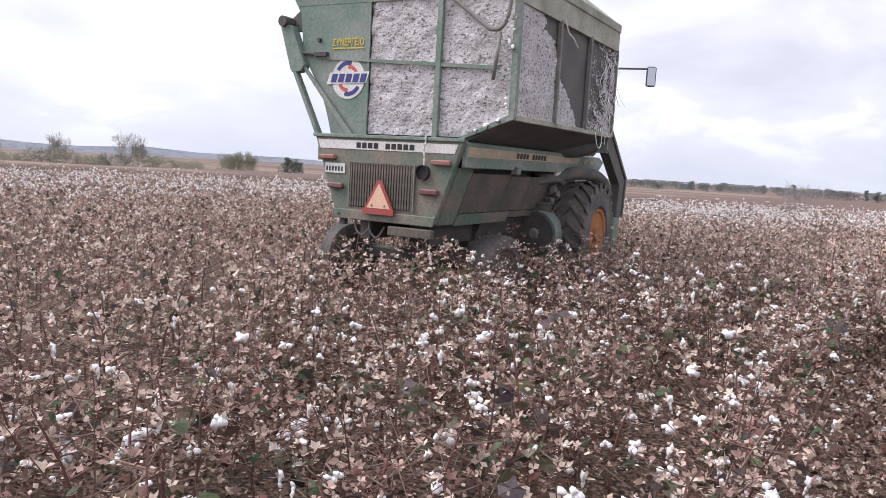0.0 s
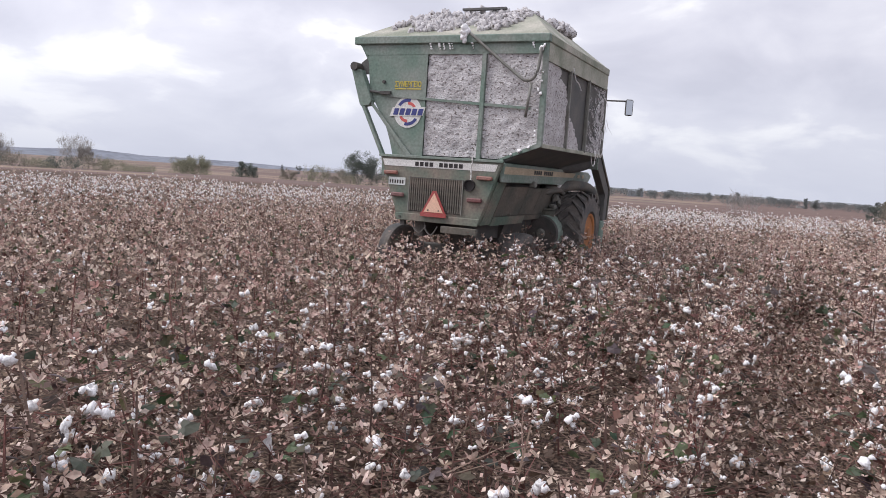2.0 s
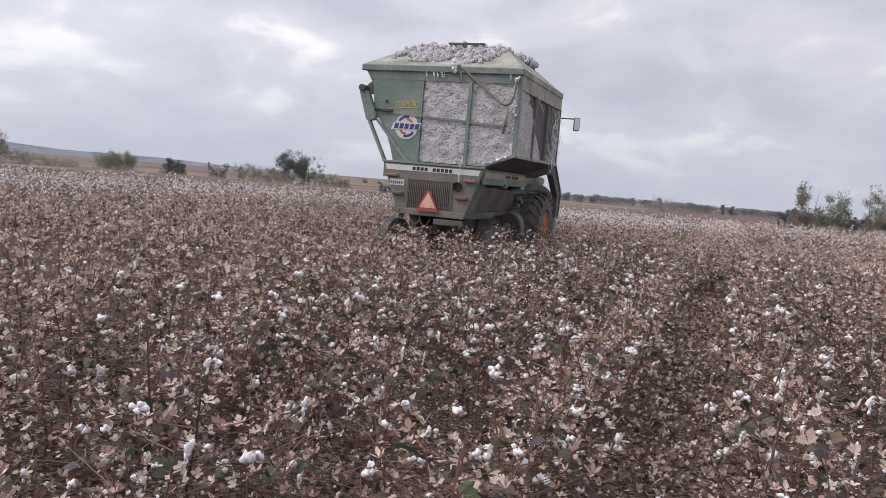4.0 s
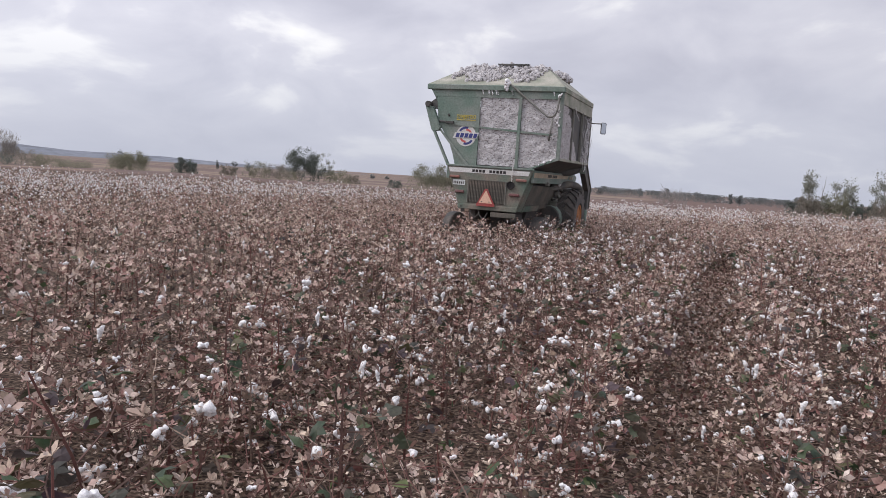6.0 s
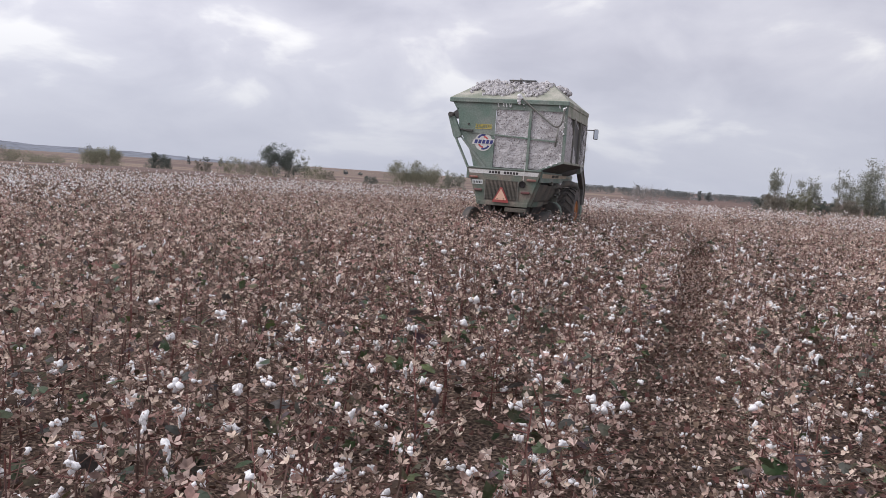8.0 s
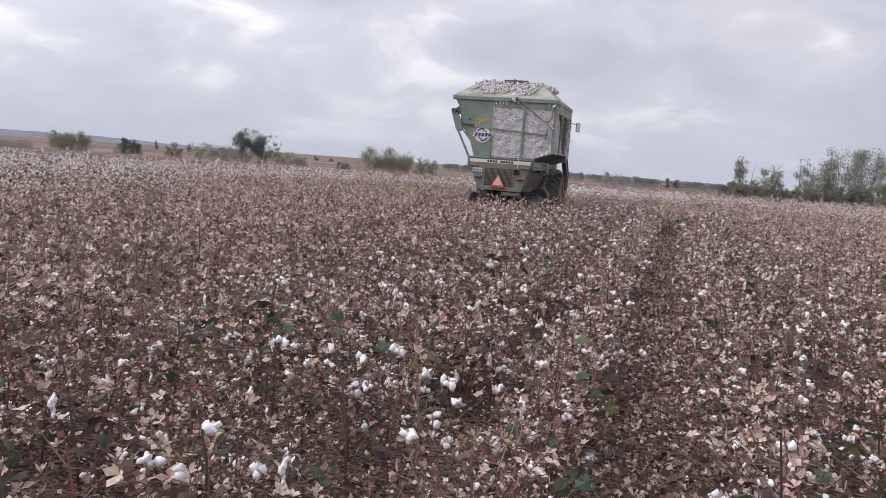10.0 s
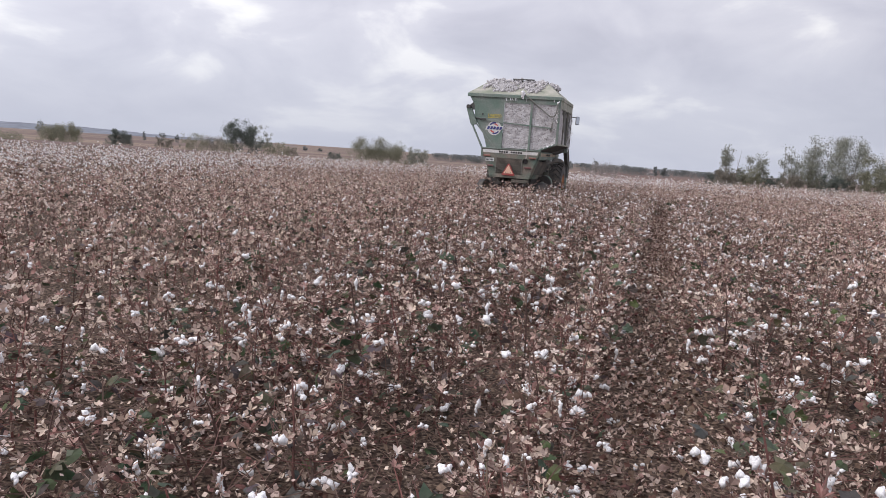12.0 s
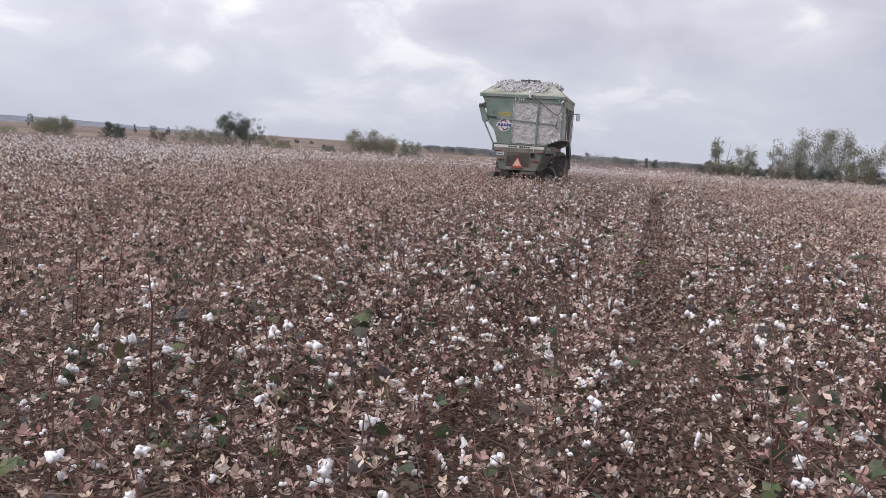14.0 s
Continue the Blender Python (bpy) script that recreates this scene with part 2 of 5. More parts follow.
def soil_material():
    """Bare soil in the cotton, ploughed and stubble strips farther out."""
    m = bpy.data.materials.new("soil_and_stubble")
    m.use_nodes = True
    n, l = m.node_tree.nodes, m.node_tree.links
    b = n["Principled BSDF"]
    b.inputs["Roughness"].default_value, b.inputs["Specular IOR Level"].default_value = 0.95, 0.15
    co = n.new("ShaderNodeTexCoord")

    def ramp(src, stops):
        r = n.new("ShaderNodeValToRGB")
        r.color_ramp.elements[0].position, r.color_ramp.elements[0].color = stops[0][0], (*stops[0][1], 1)
        r.color_ramp.elements[1].position, r.color_ramp.elements[1].color = stops[-1][0], (*stops[-1][1], 1)
        for p, c in stops[1:-1]:
            el = r.color_ramp.elements.new(p)
            el.color = (*c, 1)
        l.new(src, r.inputs[0])
        return r.outputs[0]

    mp = n.new("ShaderNodeMapping")
    mp.inputs["Scale"].default_value = (0.0018, 0.0085, 0)
    mp.inputs["Rotation"].default_value = (0, 0, radians(8))
    l.new(co.outputs["Object"], mp.inputs[0])
    strips = n.new("ShaderNodeTexNoise")
    strips.inputs["Scale"].default_value, strips.inputs["Detail"].default_value = 1.0, 2.5
    l.new(mp.outputs[0], strips.inputs["Vector"])
    far = ramp(strips.outputs[0], [(0.36, (0.16, 0.115, 0.105)), (0.47, (0.185, 0.135, 0.12)), (0.535, (0.29, 0.22, 0.17)), (0.58, (0.21, 0.175, 0.14)), (0.64, (0.175, 0.13, 0.115))])
    # the field to the east is ploughed brown
    axes = n.new("ShaderNodeSeparateXYZ")
    l.new(co.outputs["Object"], axes.inputs[0])
    east = n.new("ShaderNodeMapRange")
    east.inputs["From Min"].default_value, east.inputs["From Max"].default_value = -75, -45
    east.inputs["To Max"].default_value = 0.85
    l.new(axes.outputs[0], east.inputs[0])
    plough = n.new("ShaderNodeMix")
    plough.data_type = "RGBA"
    l.new(east.outputs[0], plough.inputs[0])
    l.new(far, plough.inputs[6])
    plough.inputs[7].default_value = (0.165, 0.112, 0.10, 1)
    far = plough.outputs[2]
    nf = n.new("ShaderNodeTexNoise")
    nf.inputs["Scale"].default_value, nf.inputs["Detail"].default_value = 30, 8
    l.new(co.outputs["Object"], nf.inputs["Vector"])
    near = ramp(nf.outputs[0], [(0.36, (0.03, 0.021, 0.018)), (0.5, (0.095, 0.066, 0.053)), (0.58, (0.19, 0.137, 0.105)), (0.68, (0.32, 0.245, 0.19))])
    sep = n.new("ShaderNodeVectorMath")
    sep.operation = "LENGTH"
    l.new(co.outputs["Object"], sep.inputs[0])
    mr = n.new("ShaderNodeMapRange")
    mr.inputs["From Min"].default_value, mr.inputs["From Max"].default_value = 45, 60
    l.new(sep.outputs["Value"], mr.inputs[0])
    mx = n.new("ShaderNodeMix")
    mx.data_type = "RGBA"
    l.new(mr.outputs[0], mx.inputs[0])
    l.new(near, mx.inputs[6])
    l.new(far, mx.inputs[7])
    gr = n.new("ShaderNodeTexNoise")
    gr.inputs["Scale"].default_value, gr.inputs["Detail"].default_value = 0.25, 5
    l.new(co.outputs["Object"], gr.inputs["Vector"])
    g2 = n.new("ShaderNodeMapRange")
    g2.inputs["From Min"].default_value, g2.inputs["From Max"].default_value = 0.3, 0.7
    g2.inputs["To Min"].default_value, g2.inputs["To Max"].default_value = 0.8, 1.2
    l.new(gr.outputs[0], g2.inputs[0])
    sc = n.new("ShaderNodeVectorMath")
    sc.operation = "SCALE"
    l.new(mx.outputs[2], sc.inputs[0])
    l.new(g2.outputs[0], sc.inputs["Scale"])
    l.new(sc.outputs[0], b.inputs["Base Color"])
    bp = n.new("ShaderNodeBump")
    bp.inputs["Strength"].default_value, bp.inputs["Distance"].default_value = 0.7, 0.04
    l.new(nf.outputs[0], bp.inputs["Height"])
    l.new(bp.outputs[0], b.inputs["Normal"])
    return m


M_SOIL = soil_material()
# blue-grey of distance haze is painted into the hill colour
M_HILL = mat("hazed_wooded_hill", (0.245, 0.26, 0.30), 1.0, second=(0.20, 0.215, 0.25), scale=0.004, amount=0.8, fine=0.03, bump=0, spec=0.0)

# ---- ground: one sheet from under the cotton to the horizon ----
HUB = (5.0, -18.0)
EYE_Z = 1.85


def ground_z(x, y):
    d = math.hypot(x - HUB[0], y - HUB[1])
    return float(np.interp(math.log(max(d, 1.0)), [math.log(v) for v in (1, 62, 100, 350, 1000, 4800)], [0, 0, -0.85, -7.0, -14.5, -43.0]))


def polar(az, d):
    a = radians(az)
    return HUB[0] + d * math.sin(a), HUB[1] + d * math.cos(a)


bm = bmesh.new()
rings = [3, 8, 15, 25, 40, 55, 62, 75, 90, 110, 140, 180, 240, 320, 450, 650, 1000, 1500, 2300, 3400, 4800]
steps = 96
centre = bm.verts.new((*HUB, 0))
prev = None
for r in rings:
    ring = []
    for i in range(steps):
        x, y = polar(i * 360 / steps, r)
        ring.append(bm.verts.new((x, y, ground_z(x, y) + (noise.noise((x * 0.02, y * 0.02, 0)) * min(0.6, (r - 60) * 0.004) if r > 60 else 0))))
    for i in range(steps):
        j = (i + 1) % steps
        if prev is None:
            bm.faces.new((centre, ring[j], ring[i]))
        else:
            bm.faces.new((prev[i], prev[j], ring[j], ring[i]))
    prev = ring
me = bpy.data.meshes.new("ground")
bmesh.ops.recalc_face_normals(bm, faces=bm.faces)
bm.to_mesh(me)
bm.free()
me.materials.append(M_SOIL)
for p in me.polygons:
    p.use_smooth = True
tagged(new("ground", me), "bare brown soil and distant ploughed and stubble fields", "ground", kind="structure")

# ---- low wooded hills on the horizon, haze put into their colour ----
HILL_AZ = [-95, -80, -70, -60, -57, -54, -51.2, -49.2, -47.5, -44.4, -40.7, -37, -33, -30, -26, -18]
HILL_EL = [-0.2, 0.0, 0.10, -0.10, -0.28, -0.24, -0.06, -0.18, -0.30, -0.29, -0.33, -0.48, -0.56, -0.62, -0.70, -0.85]
bm = bmesh.new()
rows = []
for i in range(150):
    az = -95 + 77 * i / 149
    el = float(np.interp(az, HILL_AZ, HILL_EL)) + 0.035 * noise.noise((az * 0.9, 0, 0)) + 0.02 * noise.noise((az * 4, 3, 0))
    col = []
    for d, k in ((2500, -0.78), (2800, -0.15), (3100, 1.0), (3800, 0.2)):
        e2 = -0.85 + (el + 0.85) * k if k > -0.5 else -1.1
        x, y = polar(az, d)
        col.append(bm.verts.new((x, y, EYE_Z + d * math.tan(radians(e2)))))
    rows.append(col)
for a, b in zip(rows, rows[1:]):
    for k in range(3):
        bm.faces.new((a[k], b[k], b[k + 1], a[k + 1]))
me = bpy.data.meshes.new("backdrop_hills")
bmesh.ops.recalc_face_normals(bm, faces=bm.faces)
bm.to_mesh(me)
bm.free()
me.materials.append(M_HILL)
for p in me.polygons:
    p.use_smooth = True
tagged(new("backdrop_hills", me), "low wooded hills on the horizon, tinted blue-grey for haze", "hills", kind="structure")


# ---- mesh helpers ----
def part(name, bm, material, parent=None, label="", smooth=False, bevel=0.0):
    if bevel:
        bmesh.ops.bevel(bm, geom=list(bm.edges), offset=bevel, segments=1, affect="EDGES", clamp_overlap=True)
    bmesh.ops.recalc_face_normals(bm, faces=bm.faces)
    me = bpy.data.meshes.new(name)
    bm.to_mesh(me)
    bm.free()
    me.materials.append(material)
    if smooth:
        for p in me.polygons:
            p.use_smooth = True
    ob = new(name, me)
    if parent:
        ob.parent = parent
    if label:
        tagged(ob, label)
    return ob


def box(lo, hi, bm=None):
    bm = bm or bmesh.new()
    v = [bm.verts.new((x, y, z)) for x in (lo[0], hi[0]) for y in (lo[1], hi[1]) for z in (lo[2], hi[2])]
    for f in ((0, 1, 3, 2), (4, 6, 7, 5), (0, 4, 5, 1), (2, 3, 7, 6), (0, 2, 6, 4), (1, 5, 7, 3)):
        bm.faces.new([v[i] for i in f])
    return bm


def prism(pts, a, b, axis="y", bm=None):
    """A flat outline pushed from a to b along an axis. Points: (x, z) for y, (y, z) for x, (x, y) for z."""
    bm = bm or bmesh.new()

    def at(p, s):
        return {"y": (p[0], s, p[1]), "x": (s, p[0], p[1]), "z": (p[0], p[1], s)}[axis]
    lo = [bm.verts.new(at(p, a)) for p in pts]
    hi = [bm.verts.new(at(p, b)) for p in pts]
    bm.faces.new(lo)
    bm.faces.new(hi)
    for i in range(len(pts)):
        j = (i + 1) % len(pts)
        bm.faces.new((lo[i], lo[j], hi[j], hi[i]))
    return bm


def tube(path, radius, sides=10, bm=None, closed=True):
    """A round bar along a path; radius may be one number or one for each point."""
    bm = bm or bmesh.new()
    path = [Vector(p) for p in path]
    rad = radius if isinstance(radius, (list, tuple)) else [radius] * len(path)
    prev = None
    up = Vector((0, 0, 1))
    for i, p in enumerate(path):
        d = (path[min(i + 1, len(path) - 1)] - path[max(i - 1, 0)]).normalized()
        ref = up if abs(d.dot(up)) < 0.95 else Vector((1, 0, 0))
        u = d.cross(ref).normalized()
        w = u.cross(d)
        ring = [bm.verts.new(p + (u * math.cos(2 * math.pi * k / sides) + w * math.sin(2 * math.pi * k / sides)) * rad[i]) for k in range(sides)]
        if prev:
            for k in range(sides):
                bm.faces.new((prev[k], prev[(k + 1) % sides], ring[(k + 1) % sides], ring[k]))
        elif closed:
            bm.faces.new(ring)
        prev = ring
    if closed:
        bm.faces.new(prev)
    return bm


def lathe(profile, centre, axis="x", sides=36, bm=None):
    """A turned shape: profile of (offset along the axis, radius) round a centre."""
    bm = bm or bmesh.new()
    rings = []
    for o, r in profile:
        ring = []
        for k in range(sides):
            a = 2 * math.pi * k / sides
            p = (o, r * math.cos(a), r * math.sin(a)) if axis == "x" else (r * math.cos(a), o, r * math.sin(a)) if axis == "y" else (r * math.cos(a), r * math.sin(a), o)
            ring.append(bm.verts.new([c + q for c, q in zip(centre, p)]))
        rings.append(ring)
    for a, b in zip(rings, rings[1:]):
        for k in range(sides):
            bm.faces.new((a[k], a[(k + 1) % sides], b[(k + 1) % sides], b[k]))
    bm.faces.new(rings[0])
    bm.faces.new(rings[-1])
    return bm


def curve_points(pts, n=8):
    """A smooth path through points."""
    pts = [Vector(p) for p in pts]
    out = []
    for i in range(len(pts) - 1):
        p0, p1, p2, p3 = pts[max(i - 1, 0)], pts[i], pts[i + 1], pts[min(i + 2, len(pts) - 1)]
        for k in range(n):
            t = k / n
            out.append(0.5 * (2 * p1 + (p2 - p0) * t + (2 * p0 - 5 * p1 + 4 * p2 - p3) * t * t + (3 * p1 - p0 - 3 * p2 + p3) * t ** 3))
    out.append(pts[-1])
    return out

# ---- the cotton harvester: rear panel at y = 0, heading +y ----
harvester = new("cotton_harvester")
tagged(harvester, "dusty green cotton harvester with a full basket in the field", "cotton harvester")

# basket: green sheet and frame round the packed cotton
BX0, BX1, BY0, BY1, BZ0, BZ1 = -1.67, 1.58, 0.12, 3.58, 1.98, 3.82
basket = part("basket", prism([(-1.42, 3.56), (-1.36, 2.96), (-1.05, 2.48), (-0.95, 2.22), (-0.88, 1.98), (-0.36, 1.98), (-0.36, 3.56)], BY0, BY0 + 0.03), M_GREEN, harvester, "green sheet metal basket filled with cotton")
part("basket_band", prism([(-1.44, 3.54), (-1.60, 3.72), (BX1 - 0.02, 3.72), (BX1 - 0.02, 3.54)], BY0 - 0.004, BY0 + 0.04), M_GREEN, basket)
part("basket_rim", box((BX0, BY0 - 0.05, 3.70), (BX1 + 0.03, BY0 + 0.05, 3.82)), M_GREEN, basket, bevel=0.012)
part("basket_rim", box((BX1 - 0.05, BY0 + 0.052, 3.70), (BX1 + 0.03, BY1, 3.82)), M_ROOF, basket, bevel=0.012)
part("side_band", box((BX1 - 0.03, BY0 + 0.03, 3.44), (BX1 + 0.012, BY1, 3.70)), M_ROOF, basket)
part("basket_side", prism([(BX0 + 0.02, 3.80), (-1.38, 3.36), (-1.34, 2.96), (-1.03, 2.48), (-0.93, 2.22), (-0.86, 1.98), (-0.82, 1.98), (-0.90, 2.24), (-1.0, 2.50), (-1.3, 2.98), (-1.34, 3.36), (BX0 + 0.06, 3.80)], BY0 + 0.03, BY1), M_GREEN, basket)
part("basket_front", box((-0.86, BY1 - 0.03, 1.98), (BX1 - 0.04, BY1, 3.80)), M_GREEN, basket)
# the shade below the basket is put into this floor's dark colour
part("underside", prism([(BX1 - 0.02, 2.24), (BX1 - 0.02, 2.20), (0.95, 1.94), (-0.8, 1.94), (-0.8, 1.98), (0.93, 1.98)], BY0 + 0.02, BY1 - 0.04), M_DARK, basket, "sloping basket floor, coloured dark for its shade")
# rear frame bars
part("post", box((0.575, BY0 - 0.03, 1.98), (0.645, BY0 + 0.03, 3.54)), M_GREEN, basket, bevel=0.006)
part("corner_post", box((BX1 - 0.07, BY0 - 0.012, 2.22), (BX1 + 0.008, BY0 + 0.06, 3.70)), M_GREEN, basket, bevel=0.006)
part("seam", box((-0.375, BY0 - 0.012, 1.98), (-0.345, BY0 + 0.01, 3.54)), M_GREEN, basket)
part("cross_bar", prism([(-1.05, 2.925), (0.575, 2.825), (0.575, 2.785), (-1.05, 2.89)], BY0 - 0.02, BY0 + 0.0), M_GREEN, basket)
part("cross_bar", prism([(0.645, 2.82), (1.38, 2.775), (1.38, 2.735), (0.645, 2.78)], BY0 - 0.02, BY0 + 0.0), M_GREEN, basket)
part("lower_edge", prism([(0.90, 1.955), (0.93, 2.0), (BX1, 2.28), (BX1, 2.21)], BY0 - 0.02, BY0 + 0.03), M_GREEN, basket)
part("lower_edge", box((BX1 - 0.04, BY0 + 0.03, 2.20), (BX1 + 0.01, BY1, 2.26)), M_ROOF, basket, bevel=0.006)
part("bent_bar", tube(curve_points([(0.36, 0.07, 3.84), (0.8, 0.06, 3.50), (1.2, 0.05, 3.2), (1.30, 0.05, 3.15), (1.40, 0.05, 3.17), (1.47, 0.05, 3.30), (1.50, 0.06, 3.62)], 6), 0.022), M_GALV, basket, smooth=True)
part("latch_rod", tube([(1.385, 0.06, 3.12), (1.33, 0.06, 2.62)], 0.02), M_GALV, basket, smooth=True)
for y in (1.28, 2.38):
    part("side_post", box((BX1 - 0.03, y - 0.022, 2.24), (BX1 + 0.03, y + 0.022, 3.46)), M_GALV, basket, bevel=0.006)
part("side_post", box((BX1 - 0.03, BY1 - 0.045, 2.22), (BX1 + 0.02, BY1, 3.46)), M_GALV, basket)
part("side_screen", box((BX1 - 0.06, BY0 + 0.06, 2.24), (BX1 - 0.035, BY1 - 0.045, 3.45)), M_DARK, basket, "dark perforated steel screen")


# roof hood of the basket, open in the middle
def hood(pts_list):
    bm = bmesh.new()
    for pts in pts_list:
        lo = [bm.verts.new(p) for p in pts]
        hi = [bm.verts.new((p[0], p[1], p[2] + 0.025)) for p in pts]
        bm.faces.new(lo)
        bm.faces.new(hi)
        for i in range(len(pts)):
            j = (i + 1) % len(pts)
            bm.faces.new((lo[i], lo[j], hi[j], hi[i]))
    return bm


T = 4.33
part("hood", hood([
    [(BX0, BY0, 3.80), (-1.2, 1.30, T), (-1.2, 2.5, T), (BX0, BY1, 3.80)],
    [(BX1, BY0, 3.80), (BX1, BY1, 3.80), (0.91, 2.5, T), (0.91, 1.30, T)],
    [(BX0, BY0, 3.80), (BX1, BY0, 3.80), (0.91, 1.30, T), (-1.2, 1.30, T)],
    [(BX0, BY1, 3.80), (-1.2, 2.5, T), (0.91, 2.5, T), (BX1, BY1, 3.80)]]), M_ROOF, basket, "dust-covered sloping hood")
part("top_screen", box((-1.2, 1.30, T - 0.01), (0.91, 2.5, T + 0.03)), M_DARK, basket)
part("top_bar", box((-0.35, 1.25, 4.44), (0.42, 1.33, 4.475)), M_DARK, basket)


# packed cotton behind the rear bars, bulging a little between them
def cotton_face(origin, u, v, normal, nu, nv, keep, depth, seed):
    """A lumpy sheet of pressed cotton; keep(s, t) tells where it covers."""
    bm = bmesh.new()
    g = {}
    o, u, v, nrm = Vector(origin), Vector(u), Vector(v), Vector(normal)
    for i in range(nu + 1):
        for j in range(nv + 1):
            s, t = i / nu, j / nv
            if keep(s, t):
                p = o + u * s + v * t
                h = noise.fractal(p * 6 + Vector((seed, 0, 0)), 1.0, 2.0, 4) * depth + noise.noise(p * 30) * depth * 0.35
                g[i, j] = bm.verts.new(p + nrm * h)
    for i in range(nu):
        for j in range(nv):
            q = [(i, j), (i + 1, j), (i + 1, j + 1), (i, j + 1)]
            if all(k in g for k in q):
                bm.faces.new([g[k] for k in q])
    return bm


def rear_keep(s, t):
    x, z = -0.34 + s * 1.88, 1.99 + t * 1.56
    return z > 1.99 + max(0, (x - 0.93)) * 0.43


packs = [part("packed_cotton", cotton_face((-0.34, BY0 + 0.020, 1.99), (1.88, 0, 0), (0, 0, 1.56), (0, -1, 0), 150, 124, rear_keep, 0.020, 1), M_PACK, basket, "white seed cotton pressed behind the rear bars", smooth=True)]


def side_keep(s, t):
    y = 0.18 + s * 3.36
    n1 = noise.noise((s * 9, t * 9, 4)) * 0.10 + noise.noise((s * 34, t * 34, 1)) * 0.05
    if y < 1.26:
        return t < 1.08 - max(0, s - 0.10) * 1.8 + n1 or noise.noise((s * 60, t * 45, 2)) > 0.52
    if y < 2.36:
        return t < 0.62 - (s - 0.32) * 2.35 + n1 or noise.noise((s * 70, t * 50, 2)) > 0.66
    return noise.noise((s * 95, t * 48, 7)) + 0.6 * noise.noise((s * 20, t * 9, 3)) + 0.5 * (s - 0.80) * 4 + 0.4 * (0.35 - t) > -0.12


packs.append(part("packed_cotton", cotton_face((BX1 - 0.012, 0.18, 2.25), (0, 3.36, 0), (0, 0, 1.21), (1, 0, 0), 260, 130, side_keep, 0.016, 5), M_PACK, basket, "torn sheet of pressed cotton on the side screen", smooth=True))


# loose cotton heaped on the hood and hanging from it
def lint_lumps(spots, seed, sub=2):
    rng = random.Random(seed)
    bm = bmesh.new()
    for x, y, z, r in spots:
        m = Matrix.LocRotScale((x, y, z), Euler([rng.uniform(0, 6) for _ in range(3)]), (r * rng.uniform(0.8, 1.5), r * rng.uniform(0.7, 1.1), r * rng.uniform(0.6, 0.9)))
        made = bmesh.ops.create_icosphere(bm, subdivisions=sub, radius=1, matrix=m)["verts"]
        for v in made:
            v.co += (v.co - Vector((x, y, z))) * (noise.noise(v.co * 9 + Vector((seed, 0, 0))) * 0.7 + noise.noise(v.co * 60) * 0.6)
    return bm


rng = random.Random(4)
spots = []
for _ in range(760):
    x = rng.uniform(-1.25, 0.86)
    k = rng.uniform(0.12, 1.15)
    y = 0.12 + 1.18 * k + 0.05
    lo = 0.20 + 0.16 * math.sin(x * 5 + 1) + 0.12 * math.sin(x * 11)
    if k < lo or x > 0.98 - 0.10 / max(k, 0.2) * 0.6 or x < -1.66 + 0.45 * k:
        continue
    spots.append((x, y, 3.82 + 0.51 * min(k, 1) + 0.02 + rng.uniform(0, 0.06), rng.uniform(0.028, 0.068)))
for _ in range(160):
    spots.append((rng.uniform(-1.15, 0.9), rng.uniform(1.3, 2.5), T + rng.uniform(0.02, 0.10), rng.uniform(0.04, 0.08)))
for _ in range(26):
    y = rng.uniform(1.9, 2.7)
    spots.append((1.0 + rng.uniform(-0.1, 0.12), y, 4.24 + rng.uniform(0.0, 0.12), rng.uniform(0.06, 0.11)))
part("loose_cotton", lint_lumps(spots, 3, 1), M_PACK, basket, "fluffy white cotton heaped on the hood", smooth=True)
spots = [(0.28, 0.05, 3.86, 0.06), (0.27, 0.04, 3.79, 0.055), (0.29, 0.04, 3.72, 0.05), (0.26, 0.05, 3.92, 0.07)]
for x in (-0.30, -0.15, -0.08, 0.02, 0.06, 0.40, 1.36):
    for k in range(3):
        spots.append((x + 0.01 * k, 0.09, 3.69 - 0.035 * k, 0.02 - 0.003 * k))
for k in range(11):
    spots.append((BX1 - 0.06 + rng.uniform(-0.04, 0.03), 0.09, rng.uniform(2.3, 3.66), rng.uniform(0.010, 0.028)))
for k in range(7):
    x = rng.uniform(1.0, 1.5)
    spots.append((x, 0.09, 2.02 + 0.45 * (x - 1.0), rng.uniform(0.010, 0.028)))
part("cotton_tufts", lint_lumps(spots, 8, 2), M_LINT, basket, "white cotton tufts caught on the frame", smooth=True)["kind"] = "stuff"
# stringy wisps trailing at the front corner
for k in range(30):
    y0, z0 = BY1 - rng.uniform(0.0, 0.7), rng.uniform(2.25, 3.4)
    p = [Vector((BX1 + 0.03, y0, z0))]
    for s in range(4):
        p.append(p[-1] + Vector((rng.uniform(-0.01, 0.03), rng.uniform(-0.08, 0.10), -rng.uniform(0.01, 0.09))))
    part("wisp", tube(p, [0.006, 0.005, 0.004, 0.003, 0.002], 4), M_LINT, basket)
part("hanging_rope", tube(curve_points([(BX1 + 0.03, 2.75, 2.24), (BX1 + 0.04, 2.80, 2.10), (BX1 + 0.04, 2.9, 2.03), (BX1 + 0.04, 3.0, 2.08), (BX1 + 0.03, 3.05, 2.3)], 5), 0.006, 6), M_LINT, basket)
part("hanging_rope", tube(curve_points([(BX1 + 0.035, 1.32, 3.5), (BX1 + 0.04, 1.45, 3.35), (BX1 + 0.04, 1.65, 3.30), (BX1 + 0.04, 1.8, 3.22)], 5), 0.009, 6), M_LINT, basket)

